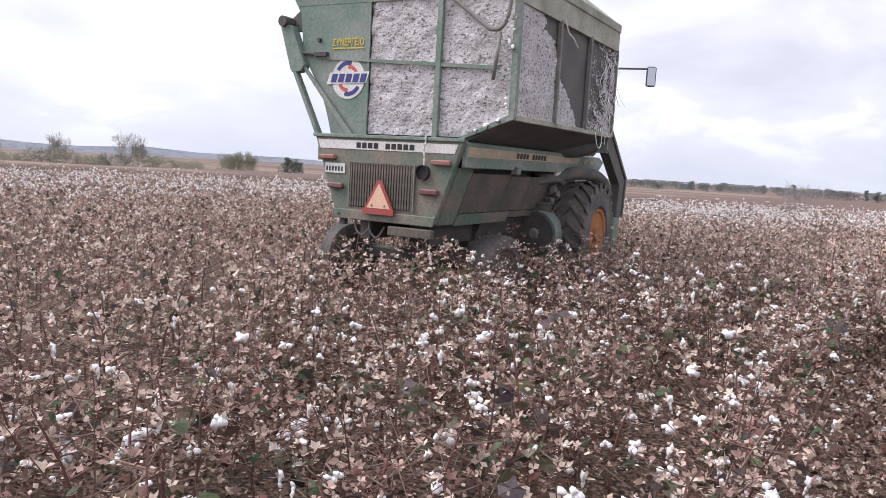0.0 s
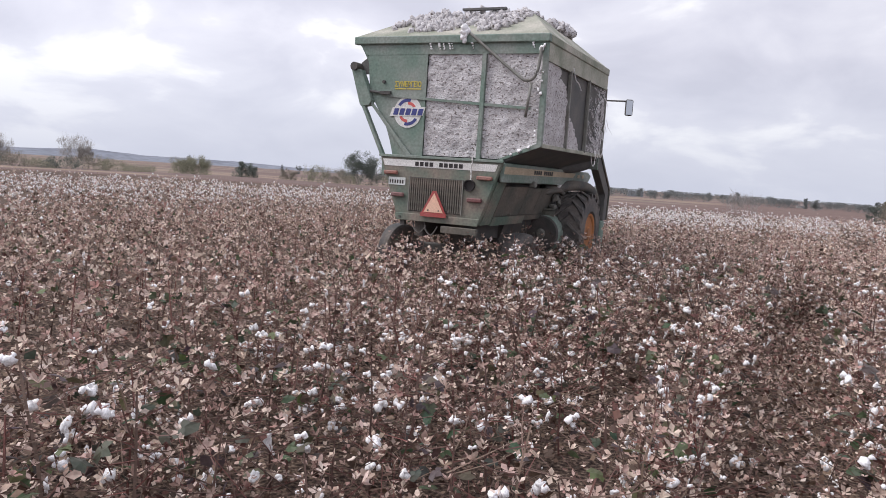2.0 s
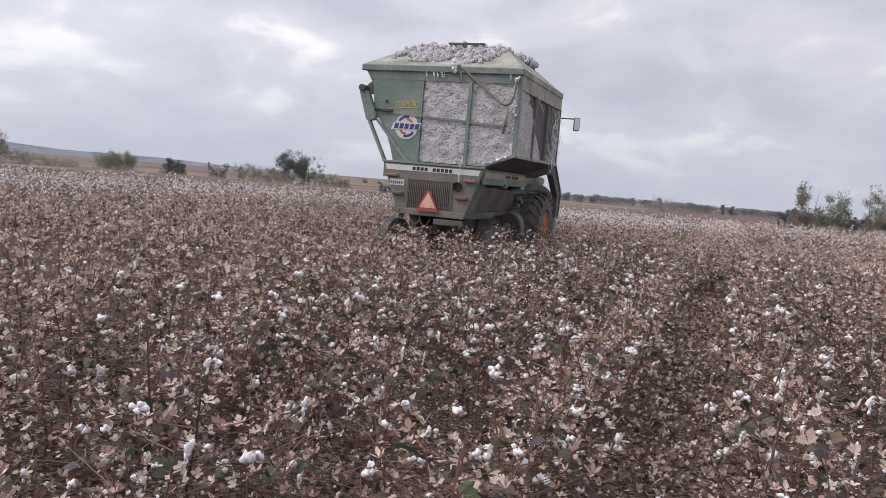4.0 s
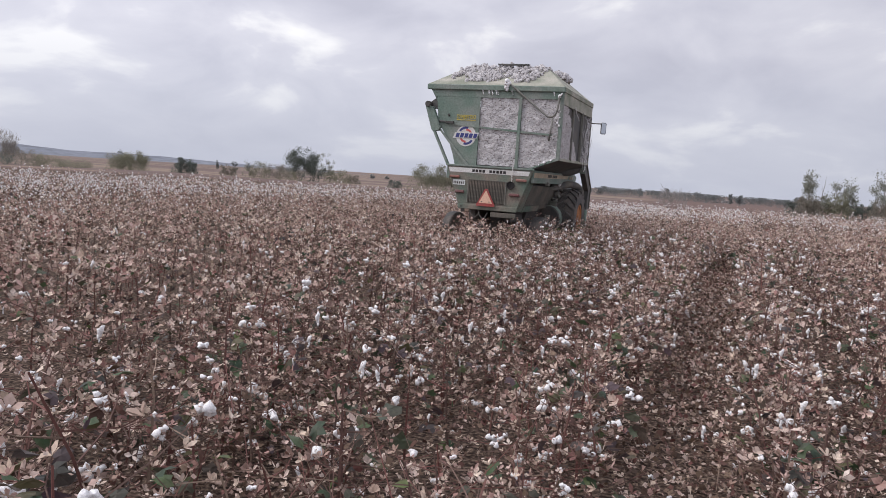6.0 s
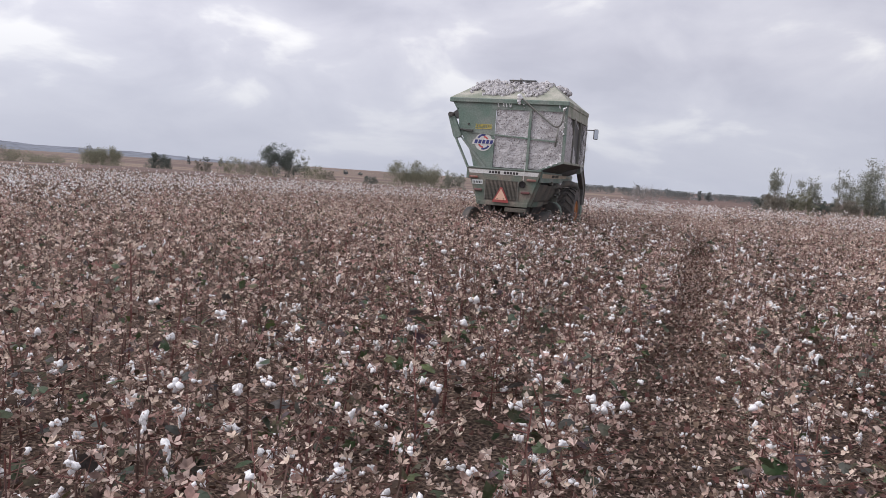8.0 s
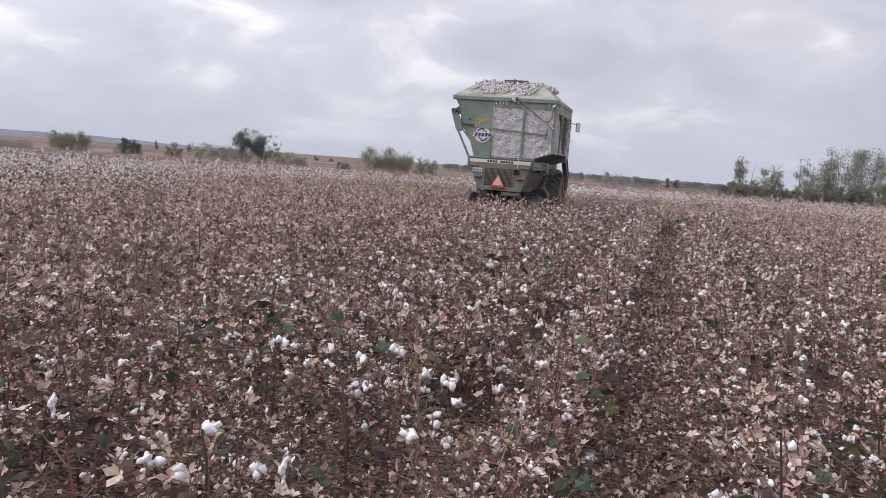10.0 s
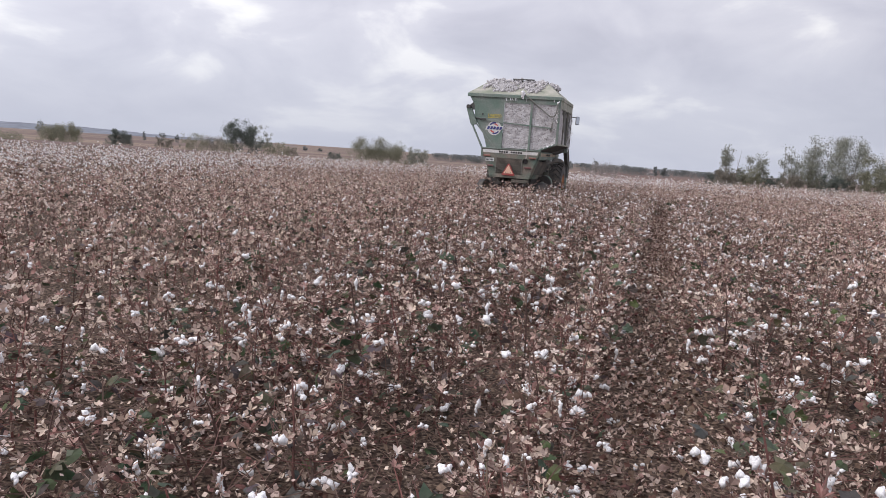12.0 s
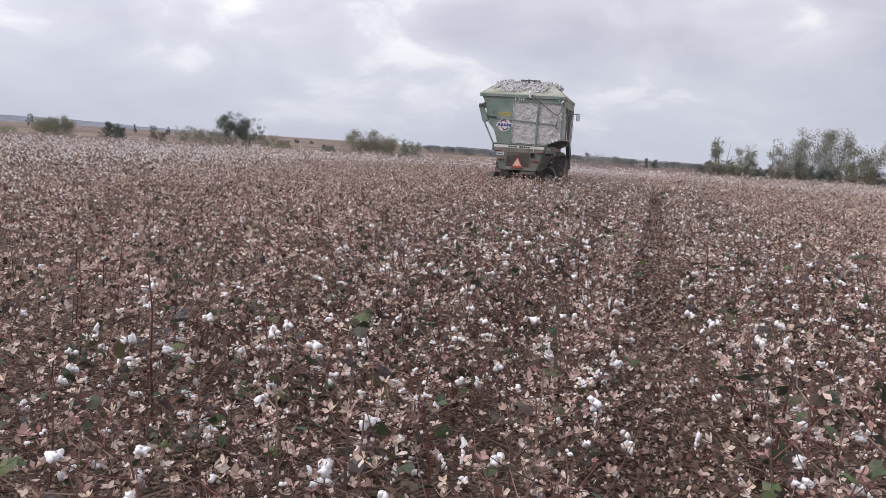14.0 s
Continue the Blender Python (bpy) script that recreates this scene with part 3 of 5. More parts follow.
# dumping arm, strut and pivot on the tapered side
arm = part("lift_arm", prism([(-1.68, 3.33), (-1.49, 3.30), (-1.27, 2.82), (-1.32, 2.74), (-1.45, 2.72), (-1.49, 2.76)], 0.03, 0.16), M_GREEN, harvester, "green steel basket lift arm", bevel=0.008)
part("pivot_pin", lathe([(-0.02, 0.065), (0.26, 0.065)], (-1.60, 0.0, 3.35), "y", 18), M_BLACK, arm, smooth=False)
part("pivot_bracket", prism([(-1.58, 3.42), (-1.36, 3.58), (-1.32, 3.26), (-1.52, 3.25)], 0.17, 0.24), M_DARK, arm)
part("lower_strut", prism([(-1.45, 2.73), (-1.395, 2.73), (-1.0, 1.97), (-1.058, 1.97)], 0.03, 0.12), M_GREEN, arm, bevel=0.006)
part("diagonal_strut", prism([(-1.36, 2.83), (-1.28, 2.80), (-0.50, 1.97), (-0.60, 1.97)], 0.06, 0.10), M_GREEN, arm, bevel=0.006)
part("cylinder_rod", tube([(-1.33, 0.09, 2.97), (-1.02, 0.09, 2.94)], 0.022), M_DARK, arm)
part("lug", box((-1.14, 0.06, 2.92), (-0.96, 0.118, 2.97)), M_BLACK, arm)
part("knob", lathe([(-0.03, 0.025), (0.0, 0.03)], (-1.10, 0.118, 3.12), "y", 12), M_BLACK, arm)

# advert sticker: a banner and a ring of coloured arcs, without letters
YS = BY0 - 0.006
sticker = part("round_sticker", lathe([(-0.002, 0.245), (0.002, 0.245)], (-0.645, YS, 2.655), "y", 40), M_WHITE, basket, "round white sticker with blue and red arcs")


def arc(r0, r1, a0, a1, cx, cz, y, n=14):
    pts = [(cx + r1 * math.cos(radians(a0 + (a1 - a0) * k / n)), cz + r1 * math.sin(radians(a0 + (a1 - a0) * k / n))) for k in range(n + 1)]
    pts += [(cx + r0 * math.cos(radians(a1 - (a1 - a0) * k / n)), cz + r0 * math.sin(radians(a1 - (a1 - a0) * k / n))) for k in range(n + 1)]
    return prism(pts, y - 0.002, y)


part("blue_arc", arc(0.15, 0.20, 75, 150, -0.645, 2.665, YS - 0.003), M_BLUE, sticker)
part("blue_arc", arc(0.15, 0.20, 255, 330, -0.645, 2.645, YS - 0.003), M_BLUE, sticker)
part("red_arc", arc(0.10, 0.145, 25, 95, -0.635, 2.67, YS - 0.003), M_RED, sticker)
part("red_arc", arc(0.10, 0.145, 205, 275, -0.655, 2.64, YS - 0.003), M_RED, sticker)
part("banner", prism([(-0.965, 2.585), (-0.375, 2.60), (-0.33, 2.735), (-0.915, 2.725)], YS - 0.010, YS - 0.005), M_WHITE, sticker)
for k in range(5):
    x = -0.90 + k * 0.108
    part("blue_bar", prism([(x, 2.608), (x + 0.082, 2.608), (x + 0.108, 2.71), (x + 0.026, 2.71)], YS - 0.014, YS - 0.0105), M_BLUE, sticker)

# the readable word above it
fc = bpy.data.curves.new("word", "FONT")
fc.body, fc.size, fc.extrude, fc.offset = "\u03a3\u03a5\u039d\u0395\u03a1\u0393\u0395\u0399\u039f", 0.115, 0.002, 0.003
tmp = new("word", fc)
bpy.context.view_layer.update()
me = bpy.data.meshes.new_from_object(tmp.evaluated_get(bpy.context.evaluated_depsgraph_get()))
bpy.data.objects.remove(tmp)
me.materials.clear()
me.materials.append(M_YELLOW)
xs = [v.co.x for v in me.vertices]
sx = 0.47 / (max(xs) - min(xs))
word = new("lettering", me)
word.matrix_basis = pose(-0.905, YS, 3.045, 90) @ Matrix.Diagonal((sx, 1, 1, 1))
word.parent = basket
tagged(word, "yellow block lettering")
for a, b in ((-0.90, -0.70), (-0.68, -0.43)):
    part("small_print", box((a, YS - 0.002, 3.005), (b, YS, 3.022)), M_YELLOW, basket)

# rear engine panel
rear = part("rear_panel", prism([(-1.03, 1.97), (1.06, 1.97), (0.72, 1.0), (-0.66, 1.0)], 0.0, 0.09), M_REAR, harvester, "dusty green rear panel with radiator grille", bevel=0.012)
part("top_lip", prism([(-1.045, 1.985), (1.075, 1.985), (1.065, 1.945), (-1.035, 1.945)], -0.025, -0.002), M_GREEN, rear, bevel=0.005)
part("bottom_rail", prism([(-0.70, 1.09), (0.755, 1.09), (0.725, 0.975), (-0.665, 0.975)], -0.03, -0.001), M_REAR, rear, bevel=0.008)
part("white_stripe", prism([(-0.975, 1.915), (0.985, 1.915), (0.945, 1.81), (-0.935, 1.81)], -0.006, -0.001), M_WHITE, rear, "white decal stripe")
for k in range(10):
    if k != 4:
        x = -0.39 + k * 0.083
        part("dark_bar", box((x, -0.010, 1.828), (x + 0.062, -0.0065, 1.892)), M_INK, rear)
for k, (x0, x1, z0, z1, m) in enumerate(((-0.92, -0.68, 1.675, 1.735, M_AMBER), (0.67, 0.92, 1.675, 1.735, M_AMBER), (-0.77, -0.55, 1.335, 1.40, M_REFL), (0.535, 0.775, 1.335, 1.40, M_REFL))):
    part("rear_light", box((x0, -0.06, z0), (x1, -0.002, z1)), m, rear, "dusty orange lamp" if m is M_AMBER else "dusty dark red lamp", bevel=0.014)
plate = part("number_plate", box((-0.845, -0.012, 1.515), (-0.545, -0.004, 1.635)), M_PLATE, rear, "small white number plate with a dark bar")
for k in range(6):
    part("dark_bar", box((-0.825 + k * 0.045, -0.016, 1.54), (-0.803 + k * 0.045, -0.0125, 1.595)), M_INK, plate)
grille = part("radiator_grille", box((-0.46, -0.006, 1.13), (0.44, -0.001, 1.655)), M_BLACK, rear, "dusty grey radiator grille with upright slats")
slat_bm = box((-0.011, -0.026, 1.14), (0.011, -0.006, 1.645))
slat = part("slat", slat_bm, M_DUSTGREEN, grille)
slat.location.x = -0.44
for k in range(1, 24):
    s = slat.copy()
    scene.collection.objects.link(s)
    s.location.x = -0.44 + k * 0.0374
part("grille_frame", box((-0.475, -0.03, 1.125), (-0.457, -0.002, 1.66)), M_GALV, grille)
part("grille_frame", box((0.437, -0.03, 1.125), (0.455, -0.002, 1.66)), M_GALV, grille)
ex = part("exhaust_outlet", lathe([(-0.012, 0.01), (-0.012, 0.072), (-0.05, 0.075), (-0.05, 0.088), (-0.002, 0.088)], (0.555, 0, 1.585), "y", 28), M_INK, rear, "round black exhaust outlet")
tri = part("warning_triangle", prism([(-0.225, 1.085), (0.225, 1.085), (0.03, 1.465), (-0.03, 1.465)], -0.062, -0.05), M_SIGNRED, rear, "red and orange slow vehicle warning triangle")
part("inner_triangle", prism([(-0.165, 1.135), (0.165, 1.135), (0.0, 1.43)], -0.068, -0.063), M_SIGN, tri, "pale orange centre")
part("triangle_foot", box((-0.215, -0.085, 1.065), (0.225, -0.062, 1.125)), M_SIGNRED, tri)
part("bracket", box((-0.02, -0.05, 1.12), (0.02, -0.002, 1.40)), M_GALV, tri)
for x in (-0.09, 0.09):
    part("bolt", lathe([(-0.008, 0.012), (0.0, 0.012)], (x, -0.069, 1.165), "y", 8), M_BLACK, tri)
part("chain", tube(curve_points([(0.575, -0.03, 2.05), (0.585, -0.04, 1.93), (0.57, -0.04, 1.85), (0.58, -0.04, 1.76), (0.575, -0.035, 1.66)], 3), [0.014, 0.006] * 6 + [0.014], 6), M_WHITE, rear)
part("tow_beam", box((0.13, -0.05, 0.83), (0.72, 0.03, 0.94)), M_DUSTGREEN, rear, bevel=0.01)
for x, z in ((-0.40, 0.80), (-0.2, 0.78)):
    part("cable", tube(curve_points([(x, 0.05, 1.0), (x + 0.05, 0.0, 0.86), (x + 0.16, -0.01, z), (x + 0.24, 0.03, 0.92)], 5), 0.014, 6), M_BLACK, rear)
part("bolt", lathe([(-0.012, 0.02), (0, 0.02)], (-0.60, -0.03, 1.03), "y", 8), M_BLACK, rear)
part("foot", box((-0.62, 0.02, 0.90), (-0.54, 0.08, 0.99)), M_BLACK, rear)

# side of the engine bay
# bay core is coloured dark for the shaded recess under the rail
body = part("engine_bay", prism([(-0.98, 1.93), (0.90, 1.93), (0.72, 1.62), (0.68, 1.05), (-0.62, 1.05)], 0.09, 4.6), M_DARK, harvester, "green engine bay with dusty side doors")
part("side_rail", prism([(0.095, 1.955), (4.75, 1.93), (4.98, 1.86), (4.75, 1.70), (3.9, 1.66), (0.095, 1.66)], 0.98, 1.05, "x"), M_GREEN, body, bevel=0.012)
part("cream_stripe", prism([(0.13, 1.90), (3.85, 1.885), (3.65, 1.80), (0.09, 1.785)], 1.051, 1.056, "x"), M_CREAM, body, "faded cream decal stripe")
for k in range(10):
    if k != 4:
        y = 1.42 + k * 0.10
        part("dark_bar", prism([(y, 1.81), (y + 0.072, 1.81), (y + 0.085, 1.876), (y + 0.013, 1.876)], 1.057, 1.060, "x"), M_INK, body)
for y in (3.95, 4.25):
    part("badge", prism([(y, 1.80), (y + 0.16, 1.80), (y + 0.2, 1.865), (y + 0.04, 1.865)], 1.051, 1.056, "x"), M_CREAM, body)
part("side_rail", box((-1.05, 0.095, 1.66), (-0.98, 4.7, 1.955)), M_GREEN, body)


def slanted(y0, y1, z0, z1, proud=0.0):
    """A door on the leaning side, from the rail down to the sill."""
    bm = bmesh.new()

    def xs(z):
        return 0.73 + (z - 1.0) * 0.36 + proud
    pts = [(xs(z0), z0), (xs(z1), z1), (xs(z1) - 0.03, z1), (xs(z0) - 0.03, z0)]
    return prism(pts, y0, y1, "y", bm)


part("corner_plate", slanted(0.09, 0.45, 0.99, 1.66), M_REAR, body)
for k, (a, b) in enumerate(((0.46, 1.55), (1.56, 2.25), (2.26, 3.05))):
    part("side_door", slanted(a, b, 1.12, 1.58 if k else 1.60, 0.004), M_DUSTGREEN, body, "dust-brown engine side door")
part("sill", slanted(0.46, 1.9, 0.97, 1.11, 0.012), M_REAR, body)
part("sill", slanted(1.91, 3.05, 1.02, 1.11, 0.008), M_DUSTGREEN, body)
for y in (0.8, 1.0, 1.15, 1.9):
    part("bolt", lathe([(0.0, 0.012), (0.02, 0.012)], (0.775, y, 1.14), "x", 6), M_GALV, body)
part("work_lamp", box((1.0, 1.38, 1.60), (1.10, 1.50, 1.70)), M_GALV, body, bevel=0.015)
part("lint_tuft", lint_lumps([(1.0, 2.98, 1.64, 0.06), (1.02, 3.02, 1.66, 0.05)], 2, 1), M_LINT, body, smooth=True)
part("frame_rail", box((0.35, 0.3, 0.72), (0.5, 4.4, 0.98)), M_BLACK, body)
part("frame_rail", box((-0.5, 0.3, 0.72), (-0.35, 4.4, 0.98)), M_BLACK, body)
part("rear_axle", box((-0.95, 0.92, 0.40), (0.95, 1.06, 0.56)), M_BLACK, body, bevel=0.02)
part("axle_post", box((-0.12, 0.85, 0.5), (0.12, 1.12, 1.05)), M_BLACK, body)
part("belly_tank", prism([(-0.35, 0.99), (0.62, 0.99), (0.5, 0.62), (-0.3, 0.62)], 1.4, 4.3), M_BLACK, body)
part("front_axle", box((-1.0, 3.65, 0.62), (1.0, 3.85, 0.88)), M_BLACK, body, bevel=0.02)
part("steer_knuckle", box((0.78, 0.75, 0.55), (0.92, 1.0, 0.78)), M_BLACK, body, bevel=0.02)

# fan drum and hoses
drum = part("fan_drum", lathe([(0.0, 0.33), (0.03, 0.35), (0.33, 0.35), (0.37, 0.32)], (0.80, 2.78, 0.76), "y", 32), M_GREEN, harvester, "green fan drum with dark intake", smooth=False)
part("intake_ring", lathe([(-0.03, 0.10), (-0.03, 0.30), (-0.001, 0.33)], (0.80, 2.78, 0.76), "y", 28), M_BLACK, drum)
part("hub", lathe([(-0.06, 0.06), (-0.031, 0.09)], (0.80, 2.78, 0.76), "y", 16), M_GALV, drum)
part("neck", lathe([(0.30, 0.16), (0.42, 0.17), (0.43, 0.20), (0.46, 0.20)], (0.80, 2.95, 0.76), "z", 20), M_DUSTGREEN, drum)
part("air_hose", tube(curve_points([(0.80, 2.7, 1.55), (0.98, 3.1, 1.60), (1.15, 3.45, 1.66), (1.28, 3.95, 1.62), (1.33, 4.30, 1.42), (1.33, 4.4, 1.08)], 7), 0.095, 16), M_HOSE, harvester, "fat grey air hose", smooth=True)
part("thin_hose", tube(curve_points([(0.80, 2.2, 1.50), (0.9, 2.7, 1.52), (1.0, 3.0, 1.56), (1.02, 3.2, 1.50)], 5), 0.05, 10), M_HOSE, harvester, smooth=True)
part("pipe_bundle", lint_lumps([(0.95, 3.0, 1.42, 0.09), (0.98, 3.1, 1.33, 0.08), (0.92, 3.02, 1.25, 0.07)], 6, 1), M_GALV, harvester)
duct = part("cotton_duct", prism([(3.42, 2.22), (3.80, 2.30), (4.72, 1.60), (4.66, 1.0), (4.42, 1.0), (4.46, 1.52)], 1.36, 1.50, "x"), M_DARK, harvester, "dark sheet-metal cotton duct", bevel=0.015)
part("duct_rib", prism([(3.78, 2.31), (3.85, 2.33), (4.78, 1.62), (4.71, 1.0), (4.665, 1.0), (4.725, 1.60)], 1.32, 1.52, "x"), M_DUSTGREEN, duct)
part("picker_frame", box((1.32, 4.38, 0.35), (1.49, 4.62, 0.995)), M_GREEN, harvester, "green picker head frame", bevel=0.02)
part("round_elbow", tube(curve_points([(0.9, 3.0, 2.0), (1.15, 3.3, 2.02), (1.3, 3.6, 2.1)], 5), 0.13, 14), M_DARK, harvester, smooth=True)

# cab in front of the basket, with its mirror
cab = part("cab", box((-0.85, 3.75, 1.95), (0.85, 5.2, 3.35)), M_GLASS, harvester, "cab with dark glass", bevel=0.05)
part("cab_roof", box((-0.92, 3.7, 3.352), (0.92, 5.3, 3.5)), M_GREEN, cab, bevel=0.04)
mirror_arm = part("mirror_arm", tube([(0.84, 5.1, 3.30), (1.1, 5.22, 3.43), (1.64, 5.33, 3.43)], 0.016, 8), M_BLACK, harvester, "thin black mirror arm")
mirror = part("mirror_housing", box((-0.08, -0.03, -0.165), (0.08, 0.03, 0.165)), M_BLACK, mirror_arm, "black rear-view mirror", bevel=0.025)
mirror.matrix_basis = pose(1.62, 5.345, 3.305, 0, 0, 24)
part("mirror_glass", box((-0.062, -0.036, -0.145), (0.062, -0.0315, 0.145)), M_MIRROR, mirror)


# wheels
def wheel(cx, cy, cz, r, w, rim_r, lugs, steer, label, rim_mat, rim_label):
    hub = new("wheel")
    hub.parent = harvester
    hub.matrix_basis = pose(cx, cy, cz, 0, 0, steer)
    tagged(hub, label)
    h = w / 2
    t = part("tyre", lathe([(-h * 0.75, rim_r), (-h, rim_r + 0.05), (-h, r * 0.86), (-h * 0.82, r * 0.955), (-h * 0.4, r * 0.975), (h * 0.4, r * 0.975), (h * 0.82, r * 0.955), (h, r * 0.86), (h, rim_r + 0.05), (h * 0.75, rim_r)], (0, 0, 0), "x", 48), M_TYRE, hub, "dusty black rubber tyre", smooth=False)
    if lugs:
        lug_bm = bmesh.new()
        for s in (-1, 1):
            a0 = 0.12 * s
            p = [(s * h * 1.0, a0 + 0.24, 0.80), (s * h * 0.98, a0 + 0.18, 0.93), (s * h * 0.05, a0 - 0.12, 0.975), (s * h * 0.05, a0 - 0.03, 0.975), (s * h * 0.98, a0 + 0.31, 0.93), (s * h * 1.0, a0 + 0.36, 0.80)]
            lo = [lug_bm.verts.new((x, r * f * math.cos(a), r * f * math.sin(a))) for x, a, f in p]
            hi = [lug_bm.verts.new((x * 1.015, (r * f + 0.05) * math.cos(a), (r * f + 0.05) * math.sin(a))) for x, a, f in p]
            for q in range(6):
                j = (q + 1) % 6
                lug_bm.faces.new((lo[q], lo[j], hi[j], hi[q]))
            lug_bm.faces.new((hi[0], hi[1], hi[4], hi[5]))
            lug_bm.faces.new((hi[1], hi[2], hi[3], hi[4]))
        first = part("tread_lug", lug_bm, M_TYRE, t)
        for k in range(1, lugs):
            o = first.copy()
            scene.collection.objects.link(o)
            o.rotation_euler = (2 * math.pi * k / lugs, 0, 0)
    s = 1 if cx > 0 else -1
    part("rim", lathe([(s * h * 0.755, rim_r * 1.03), (s * h * 0.93, rim_r * 1.02), (s * h * 0.90, rim_r * 0.92), (s * h * 0.80, rim_r * 0.84), (s * h * 0.78, rim_r * 0.35), (s * h * 0.94, rim_r * 0.30), (s * h * 0.94, rim_r * 0.05)], (0, 0, 0), "x", 32), rim_mat, hub, rim_label)
    part("inner_disc", lathe([(-s * h * 0.70, rim_r), (-s * h * 0.4, rim_r * 0.9), (-s * h * 0.4, 0.05)], (0, 0, 0), "x", 24), M_BLACK, hub)


wheel(1.20, 3.75, 0.77, 0.76, 0.50, 0.37, 20, 0, "large ribbed drive wheel with rusty rim", M_RIM, "rusty yellow steel rim")
wheel(-1.20, 3.75, 0.77, 0.76, 0.50, 0.37, 20, 0, "large ribbed drive wheel with rusty rim", M_RIM, "rusty yellow steel rim")
wheel(1.05, 1.02, 0.44, 0.44, 0.30, 0.22, 0, -8, "small dusty rear steering wheel low in the cotton", M_DUSTGREEN, "dust-brown steel rim")
wheel(-1.02, 0.78, 0.43, 0.43, 0.24, 0.22, 0, -14, "small dusty rear steering wheel low in the cotton", M_DUSTGREEN, "dust-brown steel rim")


# ---- trees, bushes and thickets beyond the field ----
GROUPS = {"poplar": "poplars beside the field", "thicket": "thickets round the field", "far_tree": "trees along the horizon", "bare_tree": "bare trees in the thicket", "bush": "bushes at the field's edge"}


def tree(name, az, dist, width, base_el, top_el, foliage_mat, leaves, leaf, lean=0.0, stems=1, gap=0.35, crown_from=0.3, seed=0, label="", category="tree", twigs=False):
    """A tapered trunk with limbs, and a crown of many small leaf clumps with an uneven outline. width in degrees from the middle of the field."""
    rng = random.Random(seed)
    x, y = polar(az, dist)
    z0 = min(ground_z(x, y), EYE_Z + dist * math.tan(radians(base_el)))
    height = EYE_Z + dist * math.tan(radians(top_el)) - z0
    wid = dist * radians(width)
    ob = new(name)
    ob.matrix_basis = pose(x, y, z0, 0, 0, -az)
    tagged(ob, label, category, GROUPS.get(name, ""))
    wood = bmesh.new()
    nodes = []
    for s in range(stems):
        bx = (s - (stems - 1) / 2) * wid * 0.55 / max(stems, 1) + rng.uniform(-0.05, 0.05) * wid
        topx = bx * 1.5 + rng.uniform(-0.12, 0.12) * wid + lean * height
        hgt = height * (rng.uniform(0.72, 0.98) if s else 0.98)
        r0 = max(0.02 * height, 0.10) / math.sqrt(stems)
        pts, rad = [], []
        for k in range(6):
            f = k / 5
            pts.append(Vector((bx + (topx - bx) * f ** 1.3 + rng.uniform(-0.02, 0.02) * wid, rng.uniform(-0.05, 0.05) * wid, hgt * f * 0.95)))
            rad.append(r0 * (1 - 0.9 * f))
        tube(pts, rad, 5, wood)
        for _ in range(6):
            f = rng.uniform(0.2, 0.9)
            p = pts[0].lerp(pts[-1], f)
            i = min(int(f * 5), 4)
            p = pts[i].lerp(pts[i + 1], f * 5 - i)
            ang = rng.uniform(0, 2 * math.pi)
            reach = wid * 0.5 / math.sqrt(stems) * (1.15 - f * 0.75) * rng.uniform(0.5, 1)
            q = p + Vector((math.cos(ang) * reach, math.sin(ang) * reach * 0.8, reach * rng.uniform(0.3, 0.9)))
            q.z = min(q.z, height)
            mid = p.lerp(q, 0.5) + Vector((0, 0, -0.08 * reach))
            tube([p, mid, q], [r0 * 0.4 * (1 - f * 0.6), r0 * 0.25 * (1 - f * 0.6), r0 * 0.06], 3, wood)
            nodes += [mid, q, q.lerp(mid, 0.4)]
            for _ in range(3):
                w = q + Vector((rng.uniform(-0.5, 0.5), rng.uniform(-0.5, 0.5), rng.uniform(0.0, 0.7))) * reach * 0.6
                w.z = min(w.z, height)
                tube([mid.lerp(q, 0.6), w], [r0 * 0.10, r0 * 0.03], 3, wood)
                nodes.append(w)
        nodes += pts[2:]
    part("trunk", wood, M_BARK, ob)
    # clumps keep to the limbs; whole patches are left open
    verts, faces = [], []
    blobs = [n for n in nodes if n.z > crown_from * height or rng.random() < 0.25] or nodes
    if category == "tree":
        for _ in range(34 if gap >= 0.3 else 20):
            f = rng.uniform(crown_from, 0.97)
            a, rr = rng.uniform(0, 2 * math.pi), math.sqrt(rng.random()) * wid * 0.5 * (1.15 - f) ** 0.5 * min(1.0, 0.5 + 1.5 * f)
            blobs.append(Vector((math.cos(a) * rr + lean * height * f, math.sin(a) * rr, height * f)))
    else:
        for _ in range(150):
            a, rr = rng.uniform(0, 2 * math.pi), math.sqrt(rng.random())
            px = math.cos(a) * rr * wid * 0.5
            dome = height * (0.92 + 0.2 * noise.noise((px * 3 / wid + seed, 1, 0))) * math.sqrt(max(0.05, 1 - (2 * px / wid) ** 2))
            blobs.append(Vector((px, math.sin(a) * rr * wid * 0.4, dome * rng.uniform(0.0, 0.95))))
    blobs = [b for b in blobs if noise.noise((b.x * 2.2 / wid + seed * 3, b.y * 2 / wid, b.z * 2.2 / height)) > -gap] or blobs
    spread = wid * (0.125 if name == "poplar" else 0.10 if category == "tree" else 0.085) / math.sqrt(max(stems, 1) ** 0.5)
    # lone bushes and the ragged tree are closer-knit than the thickets
    leaves, leaf = int(leaves * (3.6 if name in ("bush", "tree") else 1.9 if name == "thicket" else 1.3)), leaf * (0.66 if name in ("bush", "tree") else 0.76)
    if name in ("bush", "tree", "thicket"):
        spread *= 0.8
        blobs = [b for b in blobs if b.z < height * 0.98 * math.sqrt(max(0.08, 1 - (1.5 * b.x / wid) ** 2))] or blobs
